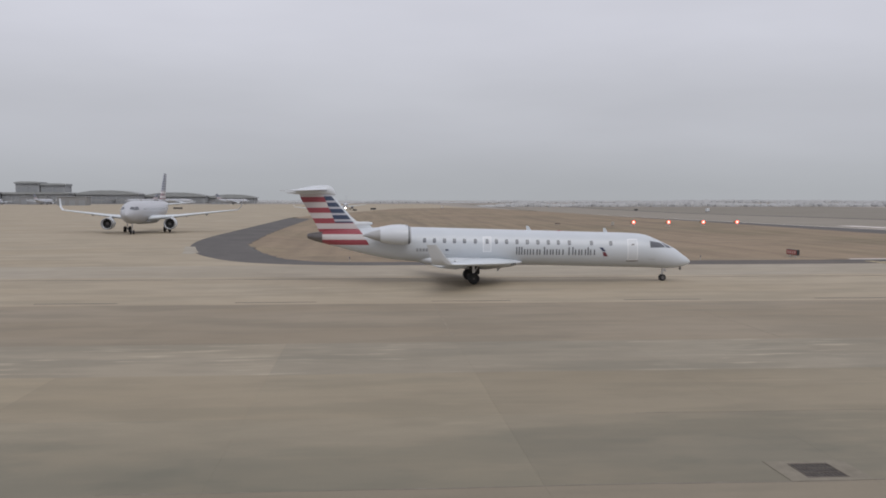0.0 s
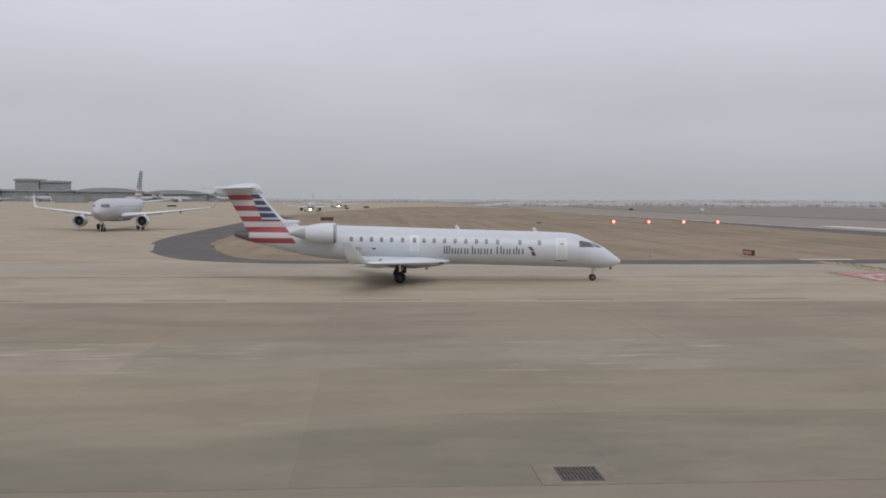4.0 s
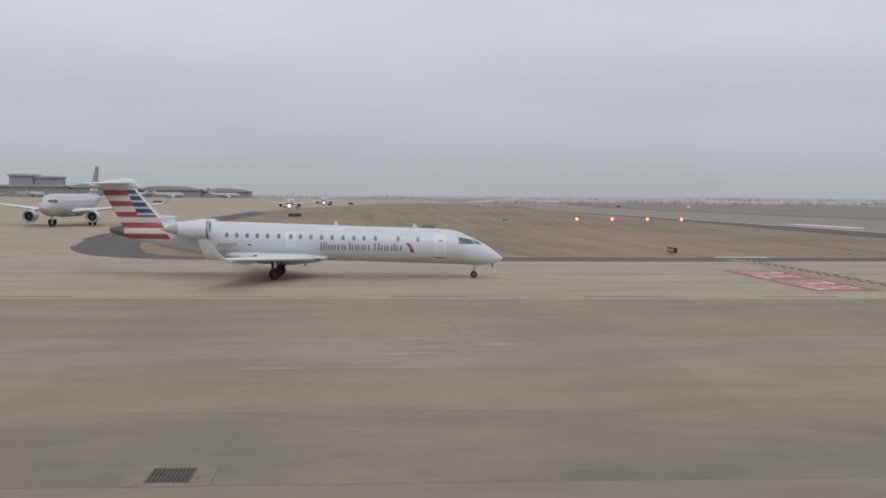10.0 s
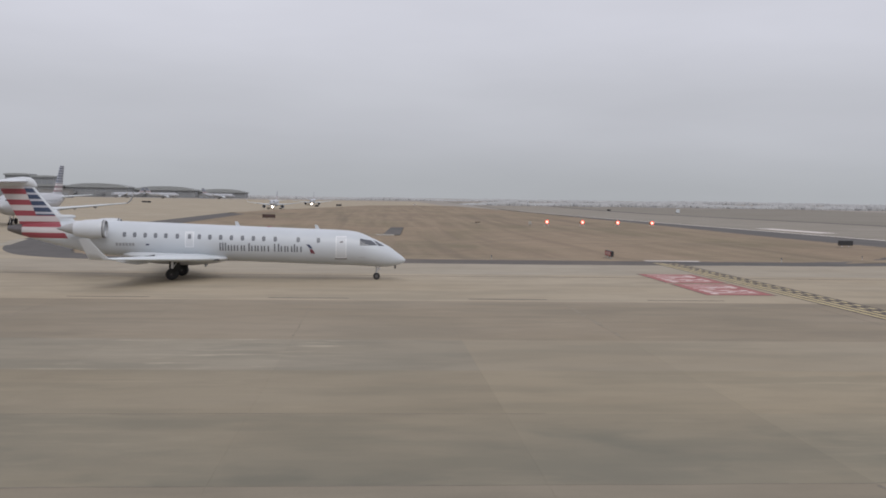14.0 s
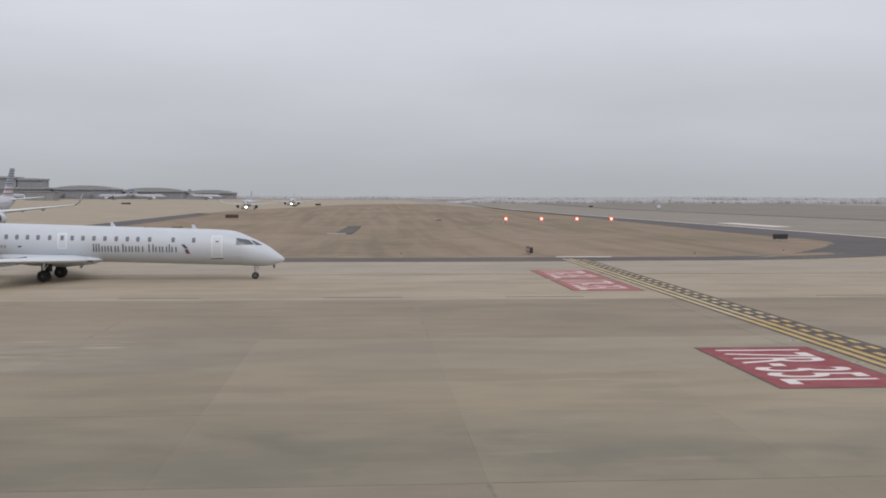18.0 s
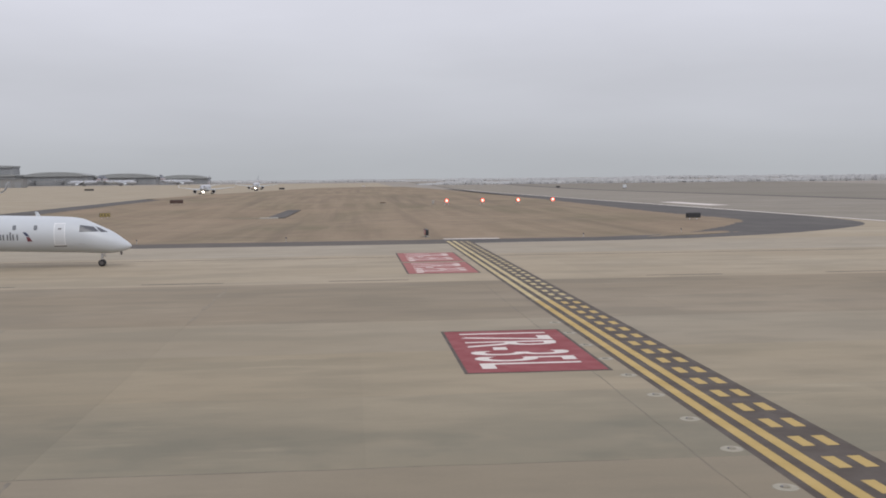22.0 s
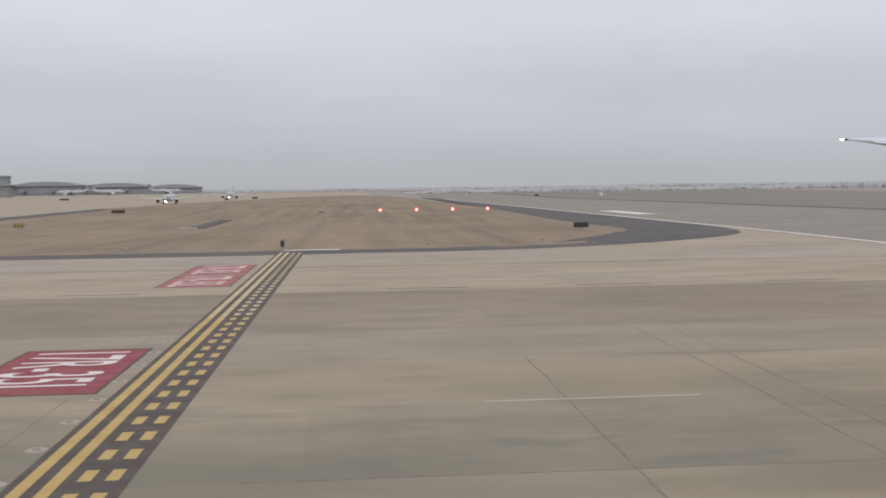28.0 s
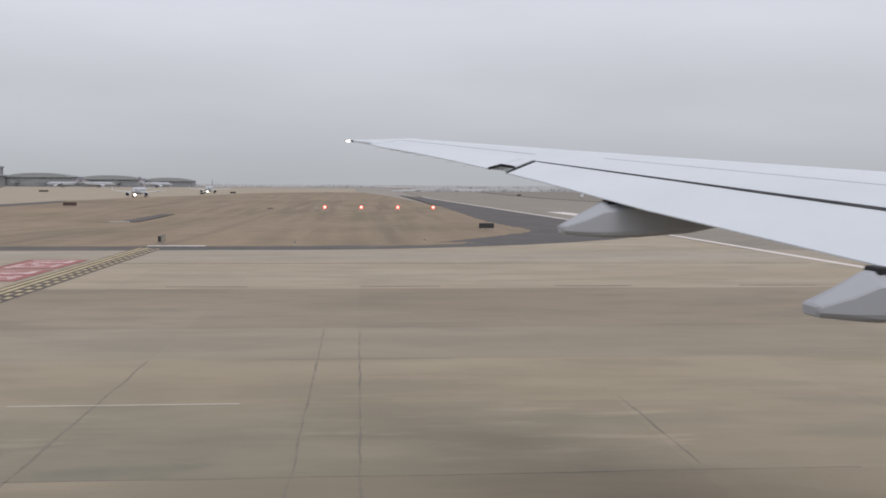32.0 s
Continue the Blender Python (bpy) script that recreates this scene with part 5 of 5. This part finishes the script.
cabinet = thing("light_control_cabinet", pose(62.1, 256.5, lie(62.1, 256.5)), "small pale metal control cabinet beside the approach lights", "cabinet")
part("body", bbox(-0.35, 0.35, -0.25, 0.25, 0.08, 1.0, 0.04), CABINET, cabinet)
part("door", bbox(-0.3, 0.3, -0.28, -0.251, 0.14, 0.94, 0.01), CABINET, cabinet, "pale metal door")
part("plinth", bbox(-0.45, 0.45, -0.35, 0.35, -0.05, 0.08), PALE, cabinet)

cul = thing("drainage_apron", pose(23.1, 201.0, lie(25, 209)), "dark asphalt drainage apron with a pale concrete headwall", "drain")
b = bmesh.new()
lo_, hi_ = [(1.3, 8.2, 0.02), (4.9, 8.2, 0.02), (6.6, 42, 0.0), (3.6, 42, 0.0)], []
for x, y, z in lo_:
    z = z + lie(23.1 + x, 201 + y) - lie(25, 209) + 0.1
    hi_.append((b.verts.new((x, y, z - 0.3)), b.verts.new((x, y, z))))
b.faces.new([q[1] for q in hi_])
b.faces.new([q[0] for q in hi_[::-1]])
for k_ in range(4):
    b.faces.new((hi_[k_][0], hi_[(k_ + 1) % 4][0], hi_[(k_ + 1) % 4][1], hi_[k_][1]))
part("apron_slab", b, ASPHALT, cul, "dark asphalt slab")
part("headwall", bbox(0.0, 3.7, 6.9, 8.2, -0.25, 0.22, 0.03), CABINET, cul, "pale concrete headwall")
part("spillway", slab_poly([(-7, 6.6), (0, 6.6), (0, 7.8), (-6, 7.4)], -0.25, 0.12), PALE, cul)


def edge_light(x, y):
    t = thing("taxiway_edge_light", pose(x, y, lie(x, y)), "small blue taxiway edge light on a short stake", "light", "edge lights")
    part("stake", rod((0, 0, -0.02), (0, 0, 0.30), 0.03), METAL, t)
    part("globe", tube([(-0.06, 0, 0.36, 0.03, 0.03), (-0.03, 0, 0.36, 0.06, 0.07), (0.03, 0, 0.36, 0.06, 0.07), (0.06, 0, 0.36, 0.03, 0.03)], 12), NAVY, t, "blue glass globe", smooth=60)
    return t


edge0 = edge_light(20, 105.5)
for x in (-2, 35, 66, 80):
    y = 105.5 if x < 70 else 116
    copy_thing(edge0, pose(x, y, lie(x, y)))


# ---- distant terminal, woods, mast ----
def terminal(x0, x1, y, z0, z1, depth, label, bays, material=None, bow=1.2, eaves=2.2):
    t = thing("terminal_building", pose((x0 + x1) / 2, y, 0), label, "building", "distant terminal buildings")
    hw = (x1 - x0) / 2
    part("wall", bbox(-hw, hw, 0, depth, z0, z1 - eaves - bow * 0.5), material or BUILD, t, "weathered concrete wall")
    rings = []
    for i in range(17):
        u = -1 + 2 * i / 16
        zz = z1 - bow * abs(u) ** 2.6
        rings.append([(u * (hw + 1.5), -2.5, z1 - eaves - bow * 0.6), (u * (hw + 1.5), -2.5, zz), (u * (hw + 1.5), depth, zz), (u * (hw + 1.5), depth, z1 - eaves - bow * 0.6)])
    part("roof", loft(rings), ROOFDARK, t, "dark weathered bowed roof")
    levels = max(1, int((z1 - z0 - 3) / 6.0))
    step = (z1 - z0 - eaves - bow * 0.6 - 1.5) / levels
    for lv in range(levels):
        zb = z0 + 0.8 + lv * step
        for i in range(bays):
            a = -hw + 1.0 + i * (2 * hw - 2) / bays
            c = a + (2 * hw - 2) / bays * 0.8
            part("window", bbox(a, c, -0.25, -0.02, zb, zb + step * 0.6), WINDOWG, t)
            if lv == 0 and i % 3 == 1:
                part("pier", bbox(c + 0.1, a + (2 * hw - 2) / bays - 0.1, -0.8, 0, z0, z1 - eaves - bow * 0.6), BUILD, t)
    return t


def jet_bridge(x, y, turn, length):
    t = thing("jet_bridge", pose(x, y, 0, 0, 0, turn), "grey passenger boarding bridge on steel legs at the distant terminal", "jet bridge", "boarding bridges")
    part("tunnel", bbox(0, length, -1.6, 1.6, 4.0, 6.8, 0.15), BUILD, t, "grey ribbed tunnel")
    part("cab", bbox(length, length + 4, -2.1, 2.1, 3.8, 7.2, 0.2), BUILD_DK, t)
    for q in (-1.2, 1.2):
        part("leg", rod((length * 0.8, q, 0), (length * 0.8, q, 4.1), 0.35), WINDOWG, t)
    return t


FARTURF = ground_mix("far_grey_turf", (0.235, 0.21, 0.175), (0.20, 0.178, 0.142), (0.165, 0.148, 0.115), 0.015, 0.05, 0.95, 0.05, (0.3, 1, 1))
ROOFDARK = paint("terminal_roof_dark", (0.31, 0.32, 0.315), 0.8, wear=0.35, grain=0.03)
SHED = paint("dark_shed_cladding", (0.25, 0.25, 0.25), 0.8, wear=0.3, grain=0.05)
terminal(-470, -387, 1350, 0, 15.0, 40, "long grey concrete terminal with dark window bays", 14, BUILD_DK, 0.6)
terminal(-458, -428, 1365, 15.0, 29.0, 30, "grey upper storeys of the concrete terminal", 4, BUILD, 0.8)
terminal(-427, -396, 1368, 15.0, 26.6, 30, "grey lower block on top of the concrete terminal", 4, BUILD, 0.6)
terminal(-386, -305, 1380, 0, 17.5, 40, "low terminal pier under a dark curved roof", 12, BUILD, 4.5, 3.0)
terminal(-306, -224, 1420, 0, 15.0, 40, "low terminal pier under a dark curved roof", 12, BUILD, 4.5, 3.0)
terminal(-225, -160, 1450, 0, 12.4, 40, "low airport hall under a dark curved roof", 10, BUILD, 4.0, 2.6)
terminal(-560, -471, 1340, 0, 16.0, 40, "grey concrete terminal with window bays", 12, BUILD_DK)
for x0_, x1_, y_, h_ in ((-300, -272, 1010, 8.2), (-412, -380, 1240, 9.0), (-344, -326, 1180, 6.0), (-196, -176, 1290, 4.5)):
    shed = thing("service_shed", pose((x0_ + x1_) / 2, y_, 0), "dark low service building on the apron", "building", "service sheds")
    part("wall", bbox((x0_ - x1_) / 2, (x1_ - x0_) / 2, 0, 14, 0, h_, 0.2), SHED, shed)
    part("roof", bbox((x0_ - x1_) / 2 - 0.6, (x1_ - x0_) / 2 + 0.6, -0.6, 14.6, h_, h_ + 0.5, 0.1), ROOFDARK, shed, "flat dark roof")
    for i in range(3):
        a = (x0_ - x1_) / 2 + (x1_ - x0_) * (i + 0.2) / 3
        part("door", bbox(a, a + (x1_ - x0_) * 0.2, -0.12, -0.02, 0, h_ * 0.6), WINDOWG, shed)
bridge = jet_bridge(-250, 1420, -95, 26)
for x_, y_, turn_ in ((-290, 1420, -82), (-335, 1380, -98), (-372, 1380, -85), (-205, 1450, -92)):
    copy_thing(bridge, pose(x_, y_, 0, 0, 0, turn_))
drape(sheet("far_turf", [(184.05, SY1), (420, SY1), (420, 1100), (184.05, 1100)], -0.02, FARTURF, "grey-brown dormant grass beyond the runway", "grass"), 0, 20)
rng = random.Random(11)


def bare_clump(b, x, y, z, w, h):
    """A leafless clump of trees: steep uneven sides that narrow to a ragged top."""
    rings = []
    for f, r in ((0.0, 1.0), (0.45, 0.92), (0.8, 0.6), (1.0, 0.2)):
        rings.append([b.verts.new((x + w * r * math.cos(a * math.pi / 3) * rng.uniform(0.75, 1.2), y + 0.8 * w * r * math.sin(a * math.pi / 3), z + h * f + (rng.uniform(-0.12, 0.12) * h if f else 0))) for a in range(6)])
    for lo, hi in zip(rings, rings[1:]):
        for a in range(6):
            b.faces.new((lo[a], lo[(a + 1) % 6], hi[(a + 1) % 6], hi[a]))
    b.faces.new(rings[-1])


b = bmesh.new()
for i in range(2200):
    x = -900 + 2300 * (i + rng.random()) / 2200
    bare_clump(b, x, 1560 + rng.uniform(-40, 120), -0.6, rng.uniform(4.0, 8.0), rng.uniform(3.0, 3.8) * (1.0 + 0.6 * noise.noise(Vector((x * 0.01, 0.3, 0)))))
for i in range(900):
    x = 105 + 620 * (i + rng.random()) / 900
    y = 930 + rng.uniform(-15, 60)
    h_ = (2.9 + 2.4 * noise.noise(Vector((x * 0.03, 1.7, 0))) + rng.uniform(-0.5, 0.7)) * ease(100, 150, x) + 0.7
    bare_clump(b, x, y, lie(x, y) - 0.3, rng.uniform(2.8, 5.0), h_)
tagged(put("distant_woods", b, LEAF), "low leafless woods along the horizon, pale grey with painted haze", "trees", kind="stuff")

mast = thing("lattice_mast", pose(146, 818, lie(146, 818)), "slim grey lattice mast with a round head on the horizon", "mast")
for s, q in ((-1, -1), (1, -1), (1, 1), (-1, 1)):
    part("leg", rod((s * 0.6, q * 0.6, -0.1), (s * 0.2, q * 0.2, 4.3), 0.08), WINGDARK, mast)
for z in (1, 2, 3, 4):
    part("brace", bbox(-0.6 + z * 0.09, 0.6 - z * 0.09, -0.06, 0.06, z - 0.06, z + 0.06), WINGDARK, mast)
b = bmesh.new()
bmesh.ops.create_uvsphere(b, u_segments=16, v_segments=10, radius=0.5, matrix=Matrix.Translation((0, 0, 4.7)))
part("head", b, SKIN, mast, smooth=60)

# ---- single concrete slabs ----
base_joint = put("joint_bed", bbox(SX0, SX1, SY0, SY1, -0.06, -0.005), JOINT)
tagged(base_joint, "dark sealant joints between the concrete slabs", "pavement", kind="structure")
field = thing("taxiway_slabs", pose(0, 0, 0), "weathered grey-brown concrete slabs with dark sealed joints", "pavement", kind="structure")
g_ = 0.0012
slab_mesh = {}


def slab_tone(i, j):
    """How far a slab has greyed and darkened: the old panels round the drain and beside the hold line most."""
    k = 1.0 + 0.05 * noise.noise(Vector((i * 0.73, j * 1.31, 5.0)))
    grey = 0.0
    if j == 2:
        k *= {1: 0.97, 2: 0.945, 3: 0.92, 4: 0.92, 5: 0.95, 6: 0.96, 10: 0.98, 12: 1.05}.get(i, 0.99)
    elif j == 3 and 1 <= i <= 5:
        k, grey = k * {1: 0.96, 2: 0.935, 3: 0.915, 4: 0.93, 5: 0.97}[i], 0.3
    elif j == 4 and 1 <= i <= 4:
        k, grey = k * 0.95, 0.7
    elif j < 2:
        k *= 0.87
    if j < 4:
        k *= 1 - 0.08 * (1 - ease(20, 44, SX0 + (i + 0.5) * STEP))
    return (k * (1 - 0.02 * grey), k, k * (1 + 0.02 * grey), 1.0)


for j in range(len(ROWS_Y) - 1):
    y0, y1 = ROWS_Y[j], ROWS_Y[j + 1]
    tone = CON_OLD if j == 2 else CON_NEAR if j < 4 else CON_GREY if j == 4 else CON_MID if j < 7 else CON_FAR if j < 10 else CON_PALE
    for i in range(NX):
        x = SX0 + i * STEP
        m_ = CON_CLEAN if j < 2 and x < 58 or j == 4 and i > 4 else tone
        key = (round(y1 - y0, 3), m_.name)
        if key not in slab_mesh:
            bm = bbox(g_, STEP - g_, g_, y1 - y0 - g_, -0.03, 0.0, 0.001)
            me = bpy.data.meshes.new("slab")
            bm.to_mesh(me)
            bm.free()
            me.materials.append(m_)
            slab_mesh[key] = me
        o = new("slab", slab_mesh[key])
        o.parent = field
        o.color = slab_tone(i, j)
        o.location = (x, y0, random.uniform(-0.001, 0.0))
